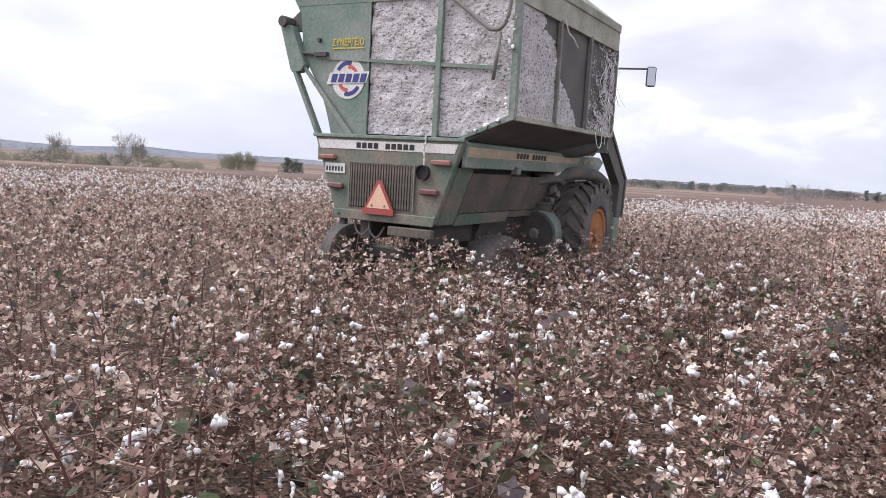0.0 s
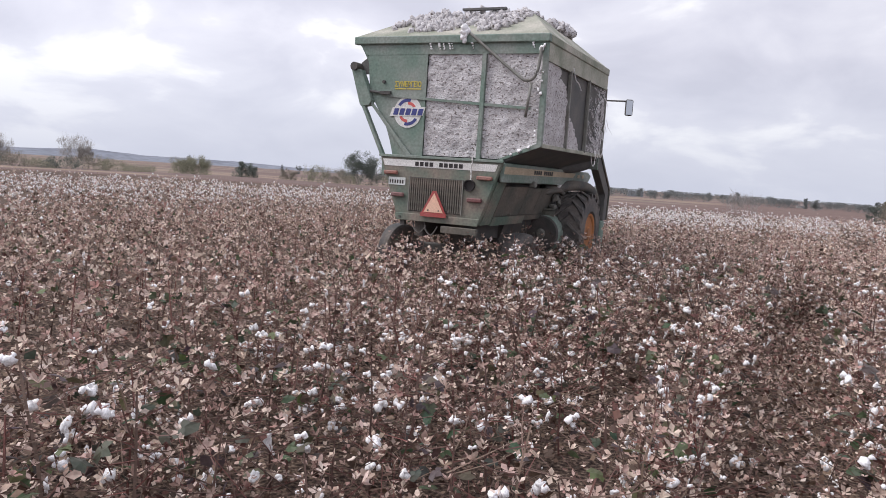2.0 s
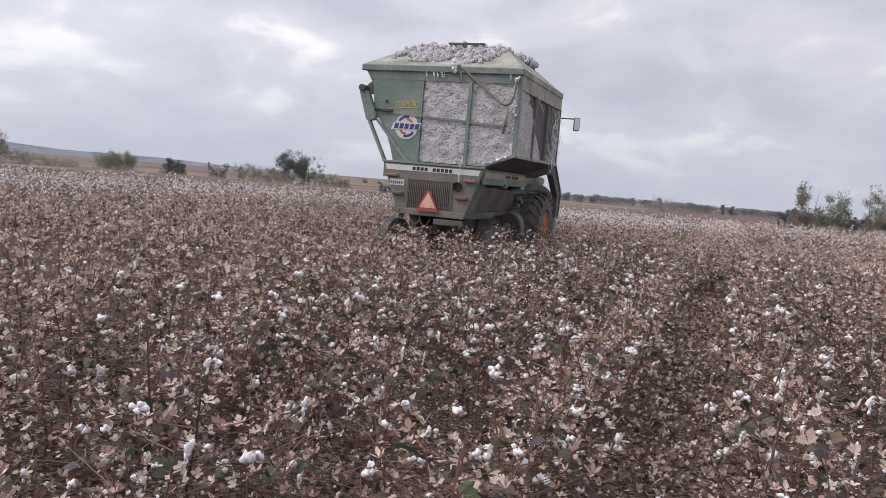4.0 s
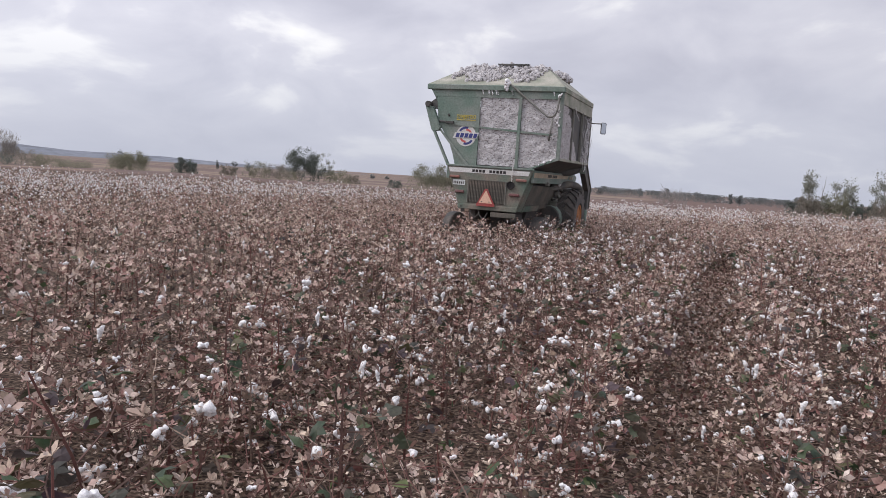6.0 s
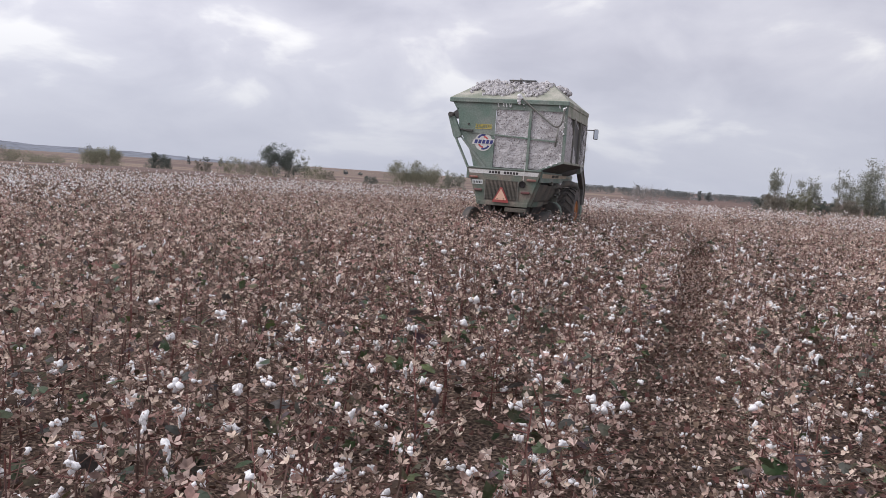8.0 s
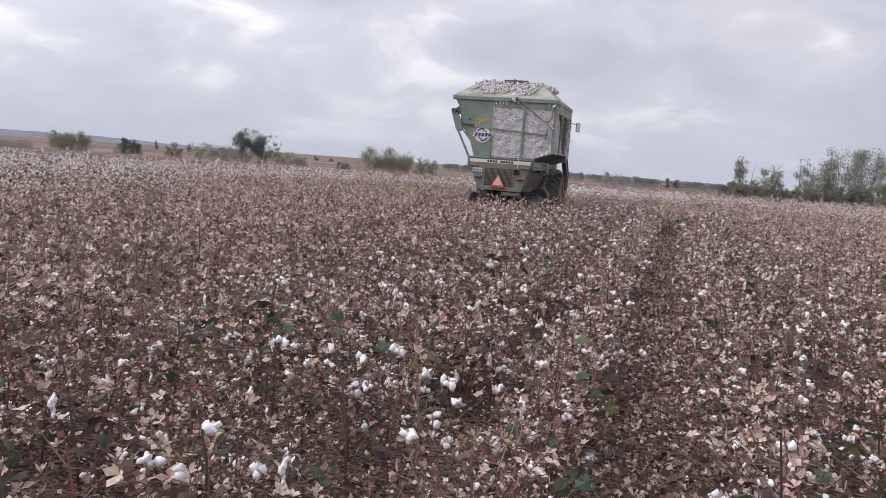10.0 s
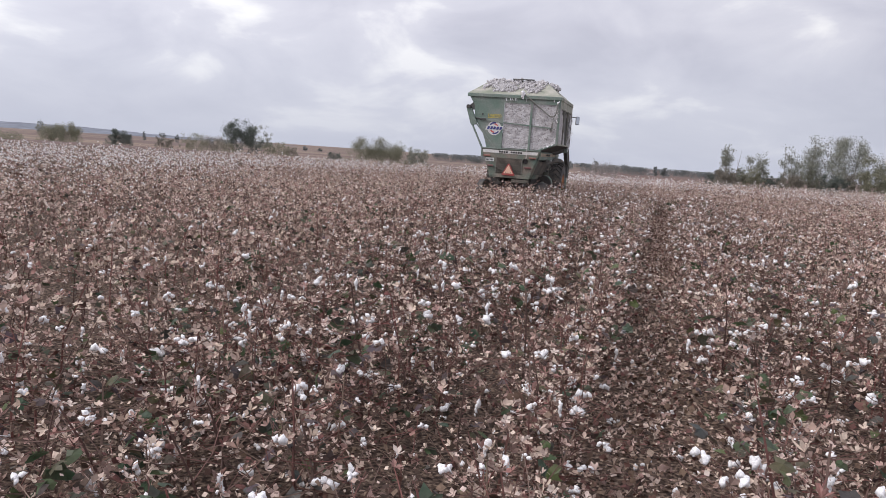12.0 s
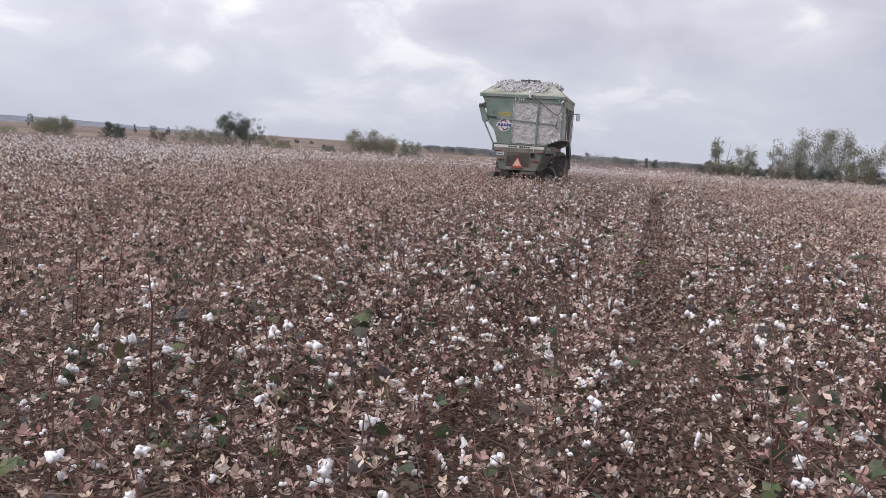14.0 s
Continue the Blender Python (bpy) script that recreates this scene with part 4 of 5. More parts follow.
    for _ in range(leaves):
        c = rng.choice(blobs)
        off = Vector((rng.gauss(0, 1), rng.gauss(0, 1), rng.gauss(0, 0.9)))
        if off.length > 1.5:
            off *= 1.5 / off.length
        p = c + off * spread
        p.z = min(max(p.z, 0.02 * height), height * 1.02)
        s = leaf * rng.uniform(0.5, 1.2) * (2.1 - 0.8 * off.length)
        e = Euler((rng.uniform(0, 6.3), rng.uniform(0, 6.3), rng.uniform(0, 6.3))).to_matrix()
        b0 = len(verts)
        if twigs:
            up = Vector((rng.gauss(0, 0.35), rng.gauss(0, 0.35), 1)).normalized() * s * 3
            side = e @ Vector((s * 0.15, 0, 0))
            verts += [p - side, p + side, p + up]
            faces.append((b0, b0 + 1, b0 + 2))
        else:
            verts += [p + e @ Vector(v) * s for v in ((-0.5, 0, 0.0), (0, -0.32, 0.12), (0.5, 0, 0.0), (0, 0.32, 0.12))]
            faces.append((b0, b0 + 1, b0 + 2, b0 + 3))
    me = bpy.data.meshes.new("crown")
    me.from_pydata([tuple(v) for v in verts], [], faces)
    me.materials.append(foliage_mat)
    c = new("crown", me)
    c.parent = ob
    return ob


BUSH = "bush"
# far side of the field
tree("bush", -43.6, 360, 3.2, -1.65, -0.02, M_F_OLIVE, 3600, 0.55, stems=5, gap=1.2, seed=81, label="round olive-green bush beyond the cotton field", category=BUSH)
tree("bush", -39.9, 360, 1.9, -1.65, -0.28, M_F_DARK, 2600, 0.5, stems=4, gap=0.7, seed=2, label="small dark green bush beyond the cotton field", category=BUSH)
tree("tree", -31.5, 370, 3.5, -1.75, 1.05, M_F_DARK, 4800, 0.6, stems=4, gap=1.0, crown_from=0.05, seed=3, label="dark green ragged tree at the field's far edge")
tree("tree", -30.0, 385, 1.68, -1.75, 0.75, M_F_PALE, 1200, 0.5, stems=3, gap=0.2, crown_from=0.35, seed=4, label="pale sparse young poplar beside a dark tree")
for i, (az, w, top) in enumerate(((-34.9, 1.9, 0.05), (-33.6, 2.0, -0.15), (-29.0, 1.8, -0.3), (-36.9, 1.2, -0.4), (-32.6, 1.8, -0.35), (-27.9, 1.2, -0.6))):
    tree("thicket", az, 350 + 8 * i, w * 1.2, -1.8, top - 0.06, M_F_BROWN if i % 2 else M_F_OLIVE, 1500, 0.5, stems=4, gap=0.9, seed=10 + i, label="low brown-green thicket at the field's edge", category=BUSH)
tree("bush", -21.4, 330, 5.2, -1.85, 0.45, M_F_OLIVE, 5600, 0.55, stems=7, gap=0.8, seed=5, label="broad pale olive bush at the field's edge", category=BUSH)
tree("bush", -18.4, 335, 2.13, -1.85, -0.08, M_F_PALE, 2000, 0.5, stems=4, gap=0.4, seed=6, label="smaller pale bush at the field's edge", category=BUSH)
tree("bush", -24.7, 340, 1.12, -1.8, -0.85, M_F_DARK, 900, 0.45, stems=3, gap=0.9, seed=7, label="tiny dark bush at the field's edge", category=BUSH)
tree("shrub", -4.1, 220, 2.4, -1.3, -0.12, M_F_GREY, 1500, 0.35, stems=6, gap=0.8, seed=8, label="thin grey shrub at the field's edge", category="shrub", twigs=True)
tree("bush", 3.9, 260, 1.15, -1.1, -0.28, M_F_DARK, 1700, 0.32, stems=3, gap=0.8, seed=9, label="small round dark bush in the brown field", category=BUSH)
# sparse poplars and thicket on the near side
for i, (az, w, top, m, n, g) in enumerate(((5.0, 2.1, 1.75, M_F_PALE, 2600, 0.2), (6.9, 2.0, 1.35, M_F_PALE, 2200, 0.2), (9.0, 1.9, 2.0, M_F_PALE, 2600, 0.25), (10.9, 3.3, 2.6, M_F_PALE, 7000, 0.5), (12.6, 3.1, 2.65, M_F_PALE, 7000, 0.5), (14.6, 2.8, 1.6, M_F_OLIVE, 4600, 0.6), (16.8, 3.0, 2.2, M_F_PALE, 5000, 0.5))):
    tree("poplar", az, 150 + (i * 7) % 17, w, -1.4, top, m, n, 0.30, lean=0.04, stems=3 + i % 2, gap=g, crown_from=0.22, seed=20 + i, label="sparse pale poplar with thin leaning stems" if m is M_F_PALE else "dense olive-green tree at the field's edge")
for i, az in enumerate((4.9, 6.4, 7.9, 9.3, 10.6, 12.0, 13.3, 14.6, 16.0, 17.4)):
    tree("thicket", az, 146 + (i * 5) % 11, 2.1, -1.5, 0.0 + 0.3 * math.sin(i * 2.1) + (0.4 if i > 3 else 0.0), (M_F_BROWN, M_F_OLIVE, M_F_DARK)[i % 3], 2600, 0.28, stems=4, gap=0.6, seed=40 + i, label="dense undergrowth below the poplars", category=BUSH)
# bare trees and thicket at the far side, seen beside the machine
for i, (az, w, top) in enumerate(((-51.5, 2.0, 0.95), (-50.9, 1.1, 0.5), (-55.9, 1.7, 0.55), (-60.0, 2.0, 0.7))):
    tree("bare_tree", az, 700 + 6 * i, w * 1.1, -1.7, top - 0.08, M_F_GREY, 2200, 1.1, stems=4, gap=0.5, crown_from=0.4, seed=60 + i, label="leafless grey tree in a thicket", twigs=True)
for i, az in enumerate((-48.6, -50.2, -51.6, -53.0, -54.6, -56.2, -57.8, -59.6, -61.5, -47.0)):
    tree("thicket", az, 325 + (i * 7) % 13, 2.8, -1.95, -0.6 + 0.25 * math.sin(i * 1.7) - (0.35 if i == 9 else 0), (M_F_OLIVE, M_F_BROWN, M_F_DARK)[i % 3], 1300, 0.5, stems=4, gap=0.6, seed=70 + i, label="low thicket at the field's edge", category=BUSH)
# dots of trees along the horizon
rng = random.Random(12)
for i, (az, w, el) in enumerate(((-44.3, 0.5, 0.33), (-36.6, 0.5, -0.02), (-35.6, 0.35, -0.10), (-37.8, 0.3, -0.02), (-33.3, 0.7, -0.12), (-26.5, 0.5, -0.33), (-25.4, 0.4, -0.38))):
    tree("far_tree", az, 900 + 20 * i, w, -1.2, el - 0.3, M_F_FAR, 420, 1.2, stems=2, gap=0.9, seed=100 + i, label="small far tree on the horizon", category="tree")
for i in range(50):
    az = -16.5 + i * 0.46 + rng.uniform(-0.35, 0.35)
    low = rng.random() < 0.78
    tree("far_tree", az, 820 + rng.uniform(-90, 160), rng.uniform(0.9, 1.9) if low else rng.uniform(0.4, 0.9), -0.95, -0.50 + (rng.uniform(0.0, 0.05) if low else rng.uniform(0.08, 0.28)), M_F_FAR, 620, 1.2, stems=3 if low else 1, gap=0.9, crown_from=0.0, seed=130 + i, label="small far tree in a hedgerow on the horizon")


# far farm buildings
def farm_building(az, dist, w, h, roof_h, wall_mat, roof_mat, label):
    x, y = polar(az, dist)
    z = ground_z(x, y) - 0.2
    ob = new("farm_building")
    ob.matrix_basis = pose(x, y, z, 0, 0, -az + 10)
    tagged(ob, label, "building")
    part("wall", box((-w / 2, -4, 0), (w / 2, 4, h)), wall_mat, ob)
    part("roof", prism([(-4.4, h + 0.01), (4.4, h + 0.01), (0, h + roof_h)], -w / 2 - 0.3, w / 2 + 0.3, "x"), roof_mat, ob)
    for k in (-0.28, 0.05, 0.3):
        part("window", box((k * w - 0.6, -4.06, h * 0.4), (k * w + 0.6, -3.99, h * 0.75)), M_DARK, ob)


M_BARN = mat("grey_barn_sheet", (0.25, 0.27, 0.29), 0.7, scale=0.5, amount=0.4, bump=0)
M_HOUSE = mat("pale_plaster", (0.5, 0.48, 0.47), 0.9, scale=0.5, amount=0.4, bump=0)
M_TILE = mat("dull_roof_tiles", (0.30, 0.25, 0.24), 0.9, scale=0.5, amount=0.4, bump=0)
farm_building(-11.6, 900, 17, 6.3, 2.0, M_BARN, M_BARN, "grey sheet barn far across the fields")
for az, w in ((-0.6, 7), (0.5, 6)):
    farm_building(az, 900, w, 3.0, 1.6, M_HOUSE, M_TILE, "small pale house far across the fields")

# ---- the cotton crop: picked plants with dry burrs and left-over lint ----
LANE = 5.15


def field_edge(x):
    """The far border of the crop."""
    return float(np.interp(x, (-50, -30, -22, -17, -9, -1, 6, 20, 36), (-14, 1, 9, 14.5, 19.5, 24, 29, 37, 40)))


class Kit:
    """Collects vertices and triangles of one plant."""

    def __init__(self):
        self.v, self.f, self.m = [], [], []

    def add(self, verts, tris, m):
        b = len(self.v)
        self.v += [tuple(p) for p in verts]
        self.f += [(a + b, c + b, d + b) for a, c, d in tris]
        self.m += [m] * len(tris)

    def stick(self, path, r0, r1, sides, m):
        path = [Vector(p) for p in path]
        vs, fs = [], []
        n = len(path)
        for i, p in enumerate(path):
            d = (path[min(i + 1, n - 1)] - path[max(i - 1, 0)]).normalized()
            u = d.cross(Vector((0.3, 0.9, 0.2))).normalized()
            w = u.cross(d)
            r = r0 + (r1 - r0) * i / (n - 1)
            vs += [p + (u * math.cos(2 * math.pi * k / sides) + w * math.sin(2 * math.pi * k / sides)) * r for k in range(sides)]
        for i in range(n - 1):
            for k in range(sides):
                a, b = i * sides + k, i * sides + (k + 1) % sides
                fs += [(a, b, b + sides), (a, b + sides, a + sides)]
        self.add(vs, fs, m)

    def burr(self, p, size, rng, petals, fine):
        """The open dry husk: round-ended cupped valves on one centre. fine 2: four-sided cups, 1: leaf-shaped flakes, 0: single flakes."""
        rot = Euler((rng.gauss(0, 0.55), rng.gauss(0, 0.55), rng.uniform(0, 6.3))).to_matrix()
        vs, fs = [Vector(p)], []
        spread = rng.uniform(0.3, 1.3)
        for k in range(petals):
            a = 2 * math.pi * k / petals + rng.uniform(-0.3, 0.3)
            d, s = Vector((math.cos(a), math.sin(a), 0)), Vector((-math.sin(a), math.cos(a), 0))
            L = size * rng.uniform(0.75, 1.15)
            wd = rng.uniform(0.27, 0.42)
            lift = spread * rng.uniform(0.7, 1.3)
            curl = rng.uniform(-0.15, 0.2)
            b = len(vs)
            if fine == 2:
                q = [d * L * 0.55 + s * L * wd + Vector((0, 0, L * (lift * 0.45 + 0.14))), d * L * 0.95 + s * L * wd * 0.55 + Vector((0, 0, L * (lift * 0.95 + curl))),
                     d * L * 1.02 - s * L * wd * 0.3 + Vector((0, 0, L * (lift + curl))), d * L * 0.5 - s * L * wd + Vector((0, 0, L * (lift * 0.45 + 0.14))), d * L * 0.55 + Vector((0, 0, L * lift * 0.42))]
                fs += [(0, b + 4, b), (b, b + 4, b + 1), (b + 1, b + 4, b + 2), (b + 2, b + 4, b + 3), (0, b + 3, b + 4)]
            elif fine == 1:
                q = [d * L * 0.6 + s * L * wd * 1.2 + Vector((0, 0, L * (lift * 0.5 + 0.1))), d * L * 1.05 + Vector((0, 0, L * lift)), d * L * 0.6 - s * L * wd * 1.2 + Vector((0, 0, L * (lift * 0.5 + 0.1)))]
                fs += [(0, b + 2, b), (b, b + 2, b + 1)]
            else:
                q = [d * L * 0.85 + s * L * 0.42 + Vector((0, 0, L * lift * 0.8)), d * L * 0.85 - s * L * 0.42 + Vector((0, 0, L * lift * 0.8))]
                fs += [(0, b + 1, b)]
            vs += [Vector(p) + rot @ c for c in q]
        self.add(vs, fs, 1)

    def lock(self, p, size, rng, sub, hang):
        """A tuft of lint, drawn out into a drooping strand when it has slipped from its husk."""
        if sub == 0:
            s = size * 0.9
            self.add([Vector(p) + Vector(c) * s * rng.uniform(0.7, 1.3) for c in ((1, 0, 0), (-1, 0, 0), (0, 1, 0), (0, -1, 0), (0, 0, 1), (0, 0, -1))], [(0, 2, 4), (2, 1, 4), (1, 3, 4), (3, 0, 4), (2, 0, 5), (1, 2, 5), (3, 1, 5), (0, 3, 5)], 2)
            return
        bm = bmesh.new()
        tilt = Vector((rng.gauss(0, 0.35), rng.gauss(0, 0.35), -1)).normalized()
        lumps = 4 if hang > 0.8 or size > 0.02 else 3 if size > 0.014 else 2
        for k in range(lumps):
            if hang > 0.8:
                c = Vector(p) + tilt * size * (0.2 + 0.95 * k) + Vector((rng.gauss(0, 0.15), rng.gauss(0, 0.15), 0)) * size
                s = size * (0.85 - 0.14 * k) * rng.uniform(0.85, 1.1)
                stretch = (s * 0.8, s * 0.7, s * 1.5)
            else:
                c = Vector(p) + Vector((rng.gauss(0, 0.65), rng.gauss(0, 0.65), rng.gauss(0.1, 0.4) - hang * k * 0.6)) * size * 0.9
                s = size * rng.uniform(0.5, 0.85)
                stretch = (s, s * rng.uniform(0.7, 1), s * rng.uniform(0.7, 0.95) * (1 + hang * 0.5))
            m = Matrix.LocRotScale(c, Euler((rng.uniform(-0.4, 0.4), rng.uniform(-0.4, 0.4), rng.uniform(0, 6))), stretch)
            made = bmesh.ops.create_icosphere(bm, subdivisions=2 if k == 0 and sub > 1 and size > 0.017 else 1, radius=1, matrix=m)["verts"]
            for v in made:
                v.co = c + (v.co - c) * (1 + 0.8 * noise.noise(v.co * 80) + 0.7 * noise.noise(v.co * 190))
        bm.verts.ensure_lookup_table()
        for i, v in enumerate(bm.verts):
            v.index = i
        self.add([v.co for v in bm.verts], [tuple(v.index for v in f.verts) for f in bm.faces], 2)
        bm.free()

    def leaf(self, p, size, rng, m, full):
        rot = Euler((rng.gauss(0.5, 0.6), rng.gauss(0, 0.5), rng.uniform(0, 6.3))).to_matrix()
        shape = [(0, 0, 0), (0.5, 0.1, -0.05), (0.62, 0.55, -0.14), (0.28, 0.62, 0.02), (0, 1.05, -0.12), (-0.28, 0.62, 0.02), (-0.62, 0.55, -0.14), (-0.5, 0.1, -0.05), (0, 0.45, 0.06)] if full else [(0, 0, 0), (0.5, 0.5, -0.1), (0, 1, -0.05), (-0.5, 0.5, -0.1)]
        tris = [(8, i, i + 1) for i in range(7)] + [(8, 7, 0)] if full else [(0, 1, 2), (0, 2, 3)]
        self.add([Vector(p) + rot @ Vector(c) * size for c in shape], tris, m)

    def arrays(self):
        return np.array(self.v, np.float32), np.array(self.f, np.int32), np.array(self.m, np.int32)


def plant(seed, level, white):
    """One cotton plant. level 0 near to 3 farthest; white: chance that a husk still holds lint."""
    rng = random.Random(seed)
    k = Kit()
    H = rng.uniform(0.60, 0.80)
    if level < 2 and rng.random() < 0.3:
        H += rng.uniform(0.06, 0.16)
    lean = (rng.gauss(0, 0.08), rng.gauss(0, 0.08))
    top = (1.0, 0.97, 0.8, 0.7)[level]
    stem = [Vector((lean[0] * f * f + rng.gauss(0, 0.008), lean[1] * f * f + rng.gauss(0, 0.008), H * f * top)) for f in ([0, 0.25, 0.5, 0.75, 1] if level == 0 else [0, 0.5, 1] if level == 1 else [0, 1])]
    if level < 3:
        k.stick(stem, (0.010, 0.0085, 0.008)[level], 0.0038, 3, 0)
    n = (14, 11, 9, 7)[level]
    for i in range(n):
        f = (0.2, 0.2, 0.3, 0.55)[level] + (0.72, 0.74, 0.68, 0.45)[level] * (i + rng.random() * 0.9) / n
        a = i * 2.4 + rng.uniform(-0.6, 0.6)
        j = min(f, 0.999) * (len(stem) - 1)
        q = min(int(j), len(stem) - 2)
        p = stem[q].lerp(stem[q + 1], j - q)
        p.z /= top
        reach = rng.uniform(0.12, 0.42) * (1.35 - 0.85 * f) * (1, 1, 1.1, 1.5)[level]
        tip = p + Vector((math.cos(a) * reach, math.sin(a) * reach, reach * rng.uniform(0.0, 0.6)))
        mid = p.lerp(tip, 0.55) + Vector((rng.gauss(0, 0.015), rng.gauss(0, 0.015), -0.015))
        if level == 0:
            k.stick([p, mid, tip], 0.0034, 0.0018, 3, 0)
        elif level == 1 and i % 2:
            k.stick([p, tip], 0.0042, 0.002, 3, 0)
        ends = ([tip, mid, p.lerp(tip, 0.8)], [tip, mid, p.lerp(tip, 0.75)], [tip, mid], [tip])[level]
        for e_i, p2 in enumerate(ends):
            if e_i:
                if rng.random() < 0.25:
                    continue
                p2 = p2 + Vector((rng.gauss(0, 0.04), rng.gauss(0, 0.04), rng.gauss(0.01, 0.025)))
            size = rng.uniform(0.016, 0.033) * (1.02, 1.25, 1.75, 2.0)[level]
            if rng.random() < 0.22:
                size *= 0.62
            k.burr(p2, size, rng, (rng.choice((3, 4, 4, 5)), 4, 3, 3)[level], ((2, 1, 1)[e_i], 1, 0, 0)[level])
            if rng.random() < white * (1 if e_i == 0 else 0.55):
                k.lock(p2 + Vector((0, 0, 0.010)), rng.choice((0.012, 0.015, 0.019, 0.024, 0.029)) * rng.uniform(0.85, 1.15) * (1, 0.95, 1.1, 1.35)[level], rng, (2, 1, 0, 0)[level], rng.choice((0, 0.2, 0.4, 1.2)))
                if level == 3:
                    k.lock(p2 + Vector((rng.gauss(0, 0.05), rng.gauss(0, 0.05), rng.gauss(0, 0.03))), rng.uniform(0.014, 0.026), rng, 0, 0)
    for c in range((7, 5, 2, 0)[level]):
        # leaves stay in small clusters, each green or turned purple and brown
        f, a, r = rng.uniform(0.15, 0.85), rng.uniform(0, 6.3), rng.uniform(0.03, 0.24)
        m = 3 if rng.random() < 0.55 else 4
        for _ in range(rng.choice((1, 2, 3)) if level < 2 else 2):
            p = Vector((lean[0] * f * f + math.cos(a) * r + rng.gauss(0, 0.035), lean[1] * f * f + math.sin(a) * r + rng.gauss(0, 0.035), H * f + rng.gauss(0, 0.03)))
            k.leaf(p, rng.uniform(0.045, 0.085) if m == 3 else rng.uniform(0.03, 0.06), rng, m, level == 0)
    for _ in range((34, 13, 4, 0)[level]):
        f = rng.uniform(0.25, 1.0)
        a, r = rng.uniform(0, 6.3), abs(rng.gauss(0, 0.22)) * (1.3 - 0.7 * f)
        k.leaf(Vector((lean[0] * f * f + math.cos(a) * r, lean[1] * f * f + math.sin(a) * r, H * f)), rng.uniform(0.012, 0.026) * (1, 1.2, 1.5, 2)[level], rng, 1, False)
    for _ in range((18, 11, 5, 3)[level]):
        p = Vector((rng.gauss(0, 0.24), rng.gauss(0, 0.20), abs(rng.gauss(0.05, 0.25))))
        k.leaf(p, rng.uniform(0.02, 0.055) * (1, 1, 1.5, 2.5)[level], rng, 4, False)
    if level == 0:
        for _ in range(9):
            p = Vector((rng.gauss(0, 0.16), rng.gauss(0, 0.16), rng.uniform(0.05, 0.55)))
            k.stick([p, p + Vector((rng.gauss(0, 0.12), rng.gauss(0, 0.12), rng.gauss(0.09, 0.1)))], 0.003, 0.0016, 3, 0)
    return k.arrays()


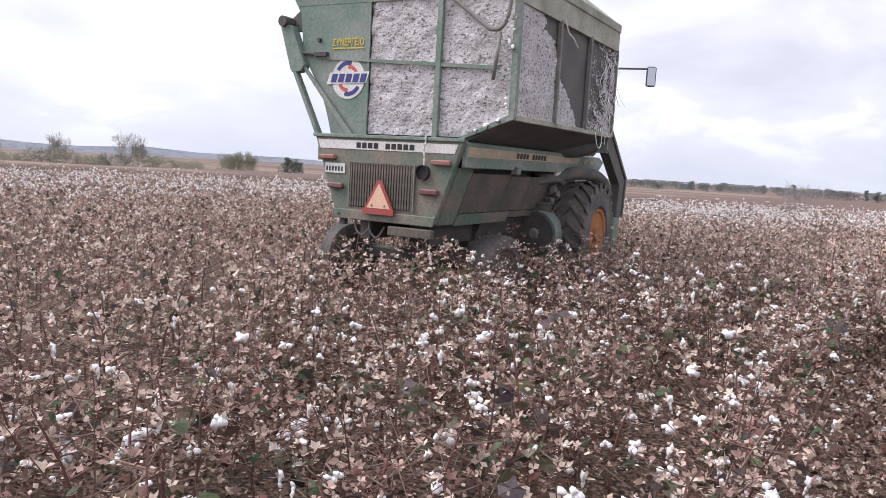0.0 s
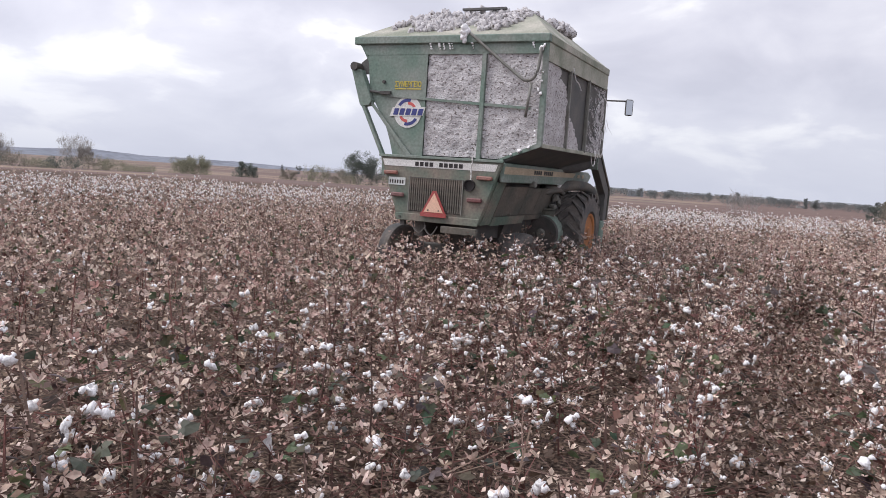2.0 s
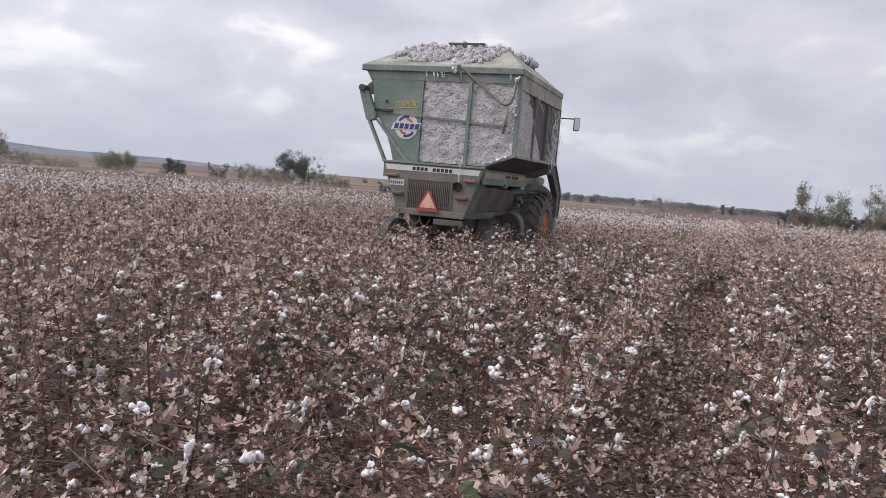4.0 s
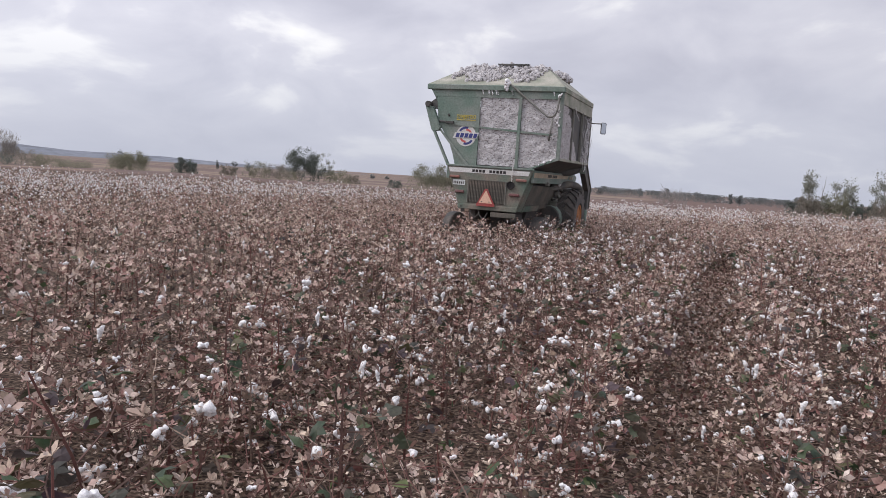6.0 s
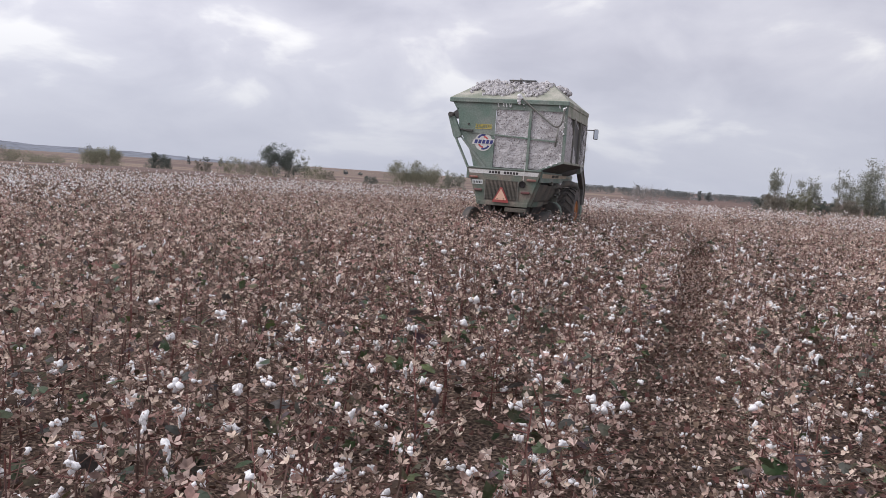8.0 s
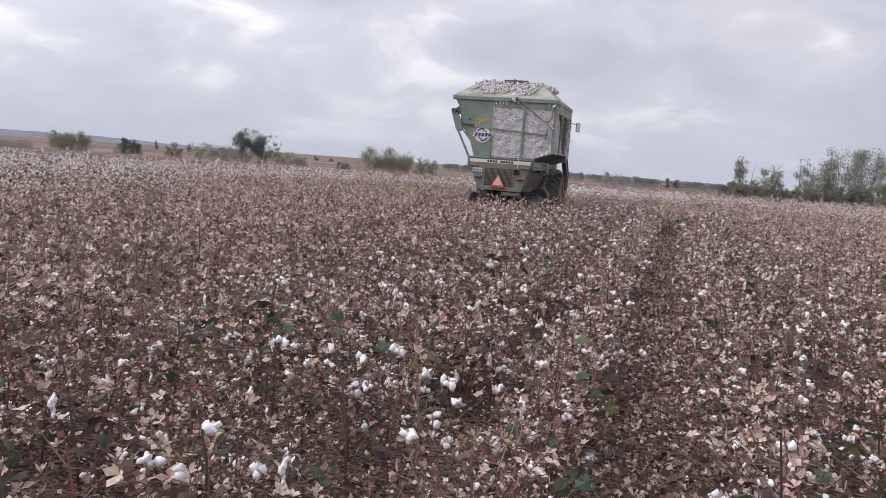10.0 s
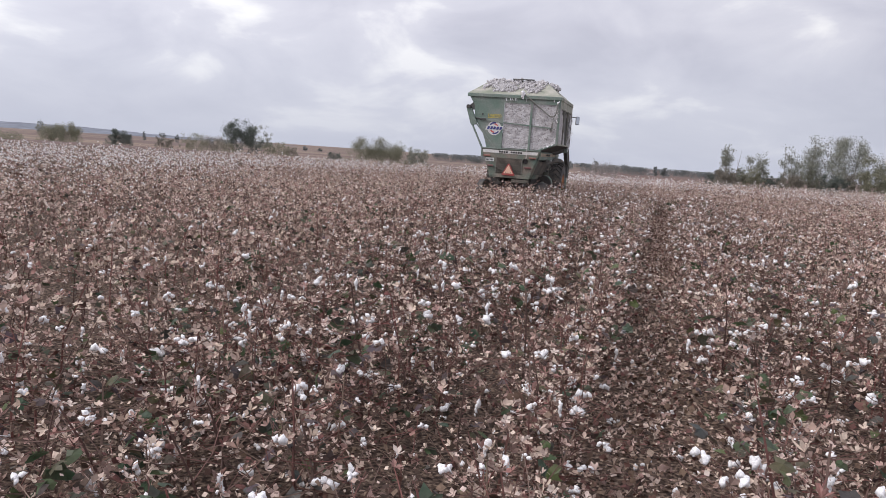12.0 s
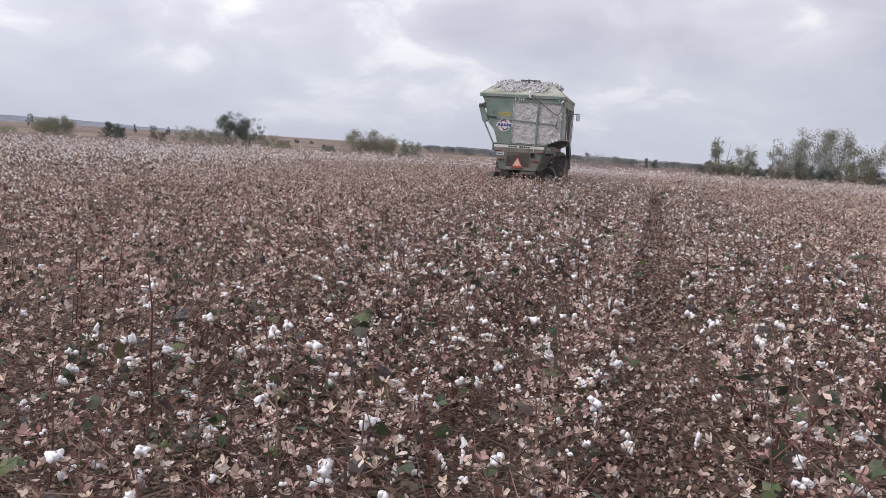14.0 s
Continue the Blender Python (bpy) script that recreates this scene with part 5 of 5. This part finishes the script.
def scatter_field():
    rng = np.random.default_rng(7)
    kits = {}
    for level, count in ((0, 18), (1, 12), (2, 10), (3, 8)):
        kits[level, 0] = [plant(1000 * level + i, level, (0.17, 0.10, 0.08, 0.3)[level]) for i in range(count)]
        kits[level, 1] = [plant(5000 + 1000 * level + i, level, (0.4, 0.27, 0.36, 0.85)[level]) for i in range(max(4, count // 2))]
        kits[level, 2] = [plant(9000 + 1000 * level + i, level, 0.95) for i in range(4)]
    V, F, M = [], [], []
    total = 0
    spots = {key: [] for key in kits}
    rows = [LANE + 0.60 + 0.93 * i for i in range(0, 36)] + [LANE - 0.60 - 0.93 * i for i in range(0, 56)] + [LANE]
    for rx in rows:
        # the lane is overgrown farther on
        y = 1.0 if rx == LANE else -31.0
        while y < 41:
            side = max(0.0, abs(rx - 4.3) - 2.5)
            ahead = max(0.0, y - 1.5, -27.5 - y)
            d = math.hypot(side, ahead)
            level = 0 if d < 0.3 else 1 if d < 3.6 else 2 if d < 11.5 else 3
            # outside the camera's view the crop is thinned to the coarsest plants
            out_of_view = y < -31.6 + (abs(rx - 4.9) - 1.0) * (0.95 if rx < 4.9 else 2.2)
            if out_of_view:
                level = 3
            step = 0.7 if out_of_view else (0.155, 0.18, 0.21, 0.34)[level]
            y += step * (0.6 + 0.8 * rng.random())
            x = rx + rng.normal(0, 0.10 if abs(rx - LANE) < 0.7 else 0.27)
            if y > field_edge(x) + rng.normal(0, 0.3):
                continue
            # nothing grows through the wheels
            if (0.88 < abs(x) < 1.55 and 2.95 < y < 4.9) or (0.82 < abs(x) < 1.30 and 0.30 < y < 1.45) or (0.45 < x < 1.25 and 2.4 < y < 3.2) or (abs(x) < 0.9 and 0.2 < y < 5 and rng.random() < 0.45):
                continue
            # picked rows near the lane, unpicked ones ahead and at the far side
            n = noise.noise((x * 0.08, y * 0.05, 0.3))
            unpicked = x < -7 + 4 * n or (y > 13 + 4 * n and x < 6) or (level == 3 and y > 6 and rng.random() < 0.45)
            if not unpicked and n > 0.28 and rng.random() < 0.25:
                unpicked = True
            if unpicked and rng.random() < 0.28:
                unpicked = False
            # the row that the machine takes next stands full of lint
            spots[level, 2 if y > 12 + 2 * n and -4 < x < 3.2 else int(unpicked)].append((x, y))
    for key, pts in spots.items():
        if not pts:
            continue
        pts = np.array(pts)
        pick = rng.integers(0, len(kits[key]), len(pts))
        for i, (v, f, m) in enumerate(kits[key]):
            p = pts[pick == i]
            n = len(p)
            if n == 0:
                continue
            a = rng.uniform(0, 2 * np.pi, n)
            s = rng.normal(1.0, 0.11, n).clip(0.72, 1.3)
            c, sn = np.cos(a) * s, np.sin(a) * s
            x = v[None, :, 0] * c[:, None] - v[None, :, 1] * sn[:, None] + p[:, 0, None]
            y = v[None, :, 0] * sn[:, None] + v[None, :, 1] * c[:, None] + p[:, 1, None]
            z = np.broadcast_to(v[None, :, 2] * s[:, None] - 0.01, x.shape)
            V.append(np.stack([x, y, z], -1).reshape(-1, 3))
            F.append((f[None] + (np.arange(n) * len(v))[:, None, None]).reshape(-1, 3) + total)
            M.append(np.tile(m, n))
            total += n * len(v)
    return np.concatenate(V).astype(np.float32), np.concatenate(F).astype(np.int32), np.concatenate(M).astype(np.int32)


def tri_object(name, V, F, M, mats):
    me = bpy.data.meshes.new(name)
    me.vertices.add(len(V))
    me.vertices.foreach_set("co", V.ravel())
    me.loops.add(len(F) * 3)
    me.loops.foreach_set("vertex_index", F.ravel())
    me.polygons.add(len(F))
    me.polygons.foreach_set("loop_start", np.arange(0, len(F) * 3, 3, dtype=np.int32))
    me.polygons.foreach_set("material_index", M)
    me.polygons.foreach_set("use_smooth", M == 2)
    me.update(calc_edges=True)
    for m in mats:
        me.materials.append(m)
    return new(name, me)


V, F, M = scatter_field()
CROP_MATS = (M_STEM, M_BURR, M_LINT, M_LEAF, M_DRYLEAF)
tagged(tri_object("cotton_plants", V, F, M, CROP_MATS), "picked brown cotton plants with beige dry husks and white lint", "cotton plants", kind="stuff")


def litter():
    """Fallen husks, leaves and lint on the soil, thickest in the wheel lane."""
    rng = random.Random(31)
    k = Kit()
    for _ in range(52000):
        lane = rng.random() < 0.3
        y = rng.uniform(-29, 12 if lane else 3)
        x = rng.gauss(LANE, 0.25) if lane else rng.uniform(0.6, 8.0)
        p = (x, y, rng.uniform(0.008, 0.03 if lane else 0.09))
        r = rng.random()
        if r < 0.56:
            k.leaf(p, rng.uniform(0.022, 0.06), rng, 1 if lane and rng.random() < 0.45 else 4, False)
        elif r < 0.64:
            k.leaf(p, rng.uniform(0.018, 0.04), rng, 1, False)
        elif r < 0.80:
            a = rng.uniform(0, 6.3)
            q = Vector((math.cos(a), math.sin(a), rng.uniform(-0.1, 0.3))) * rng.uniform(0.05, 0.16)
            w = Vector((-math.sin(a), math.cos(a), 0.3)) * 0.0028
            k.add([Vector(p) - w, Vector(p) + w, Vector(p) + q], [(0, 1, 2)], 0)
        elif r < 0.988:
            k.burr(p, rng.uniform(0.02, 0.035), rng, 3, 1 if rng.random() < 0.5 else 0)
        else:
            k.lock((p[0], p[1], 0.02), rng.uniform(0.012, 0.026), rng, 1, 0)
    return k.arrays()


V, F, M = litter()
tagged(tri_object("fallen_litter", V, F, M, CROP_MATS), "fallen dry leaves, husks and lint on the soil", "litter", kind="stuff")
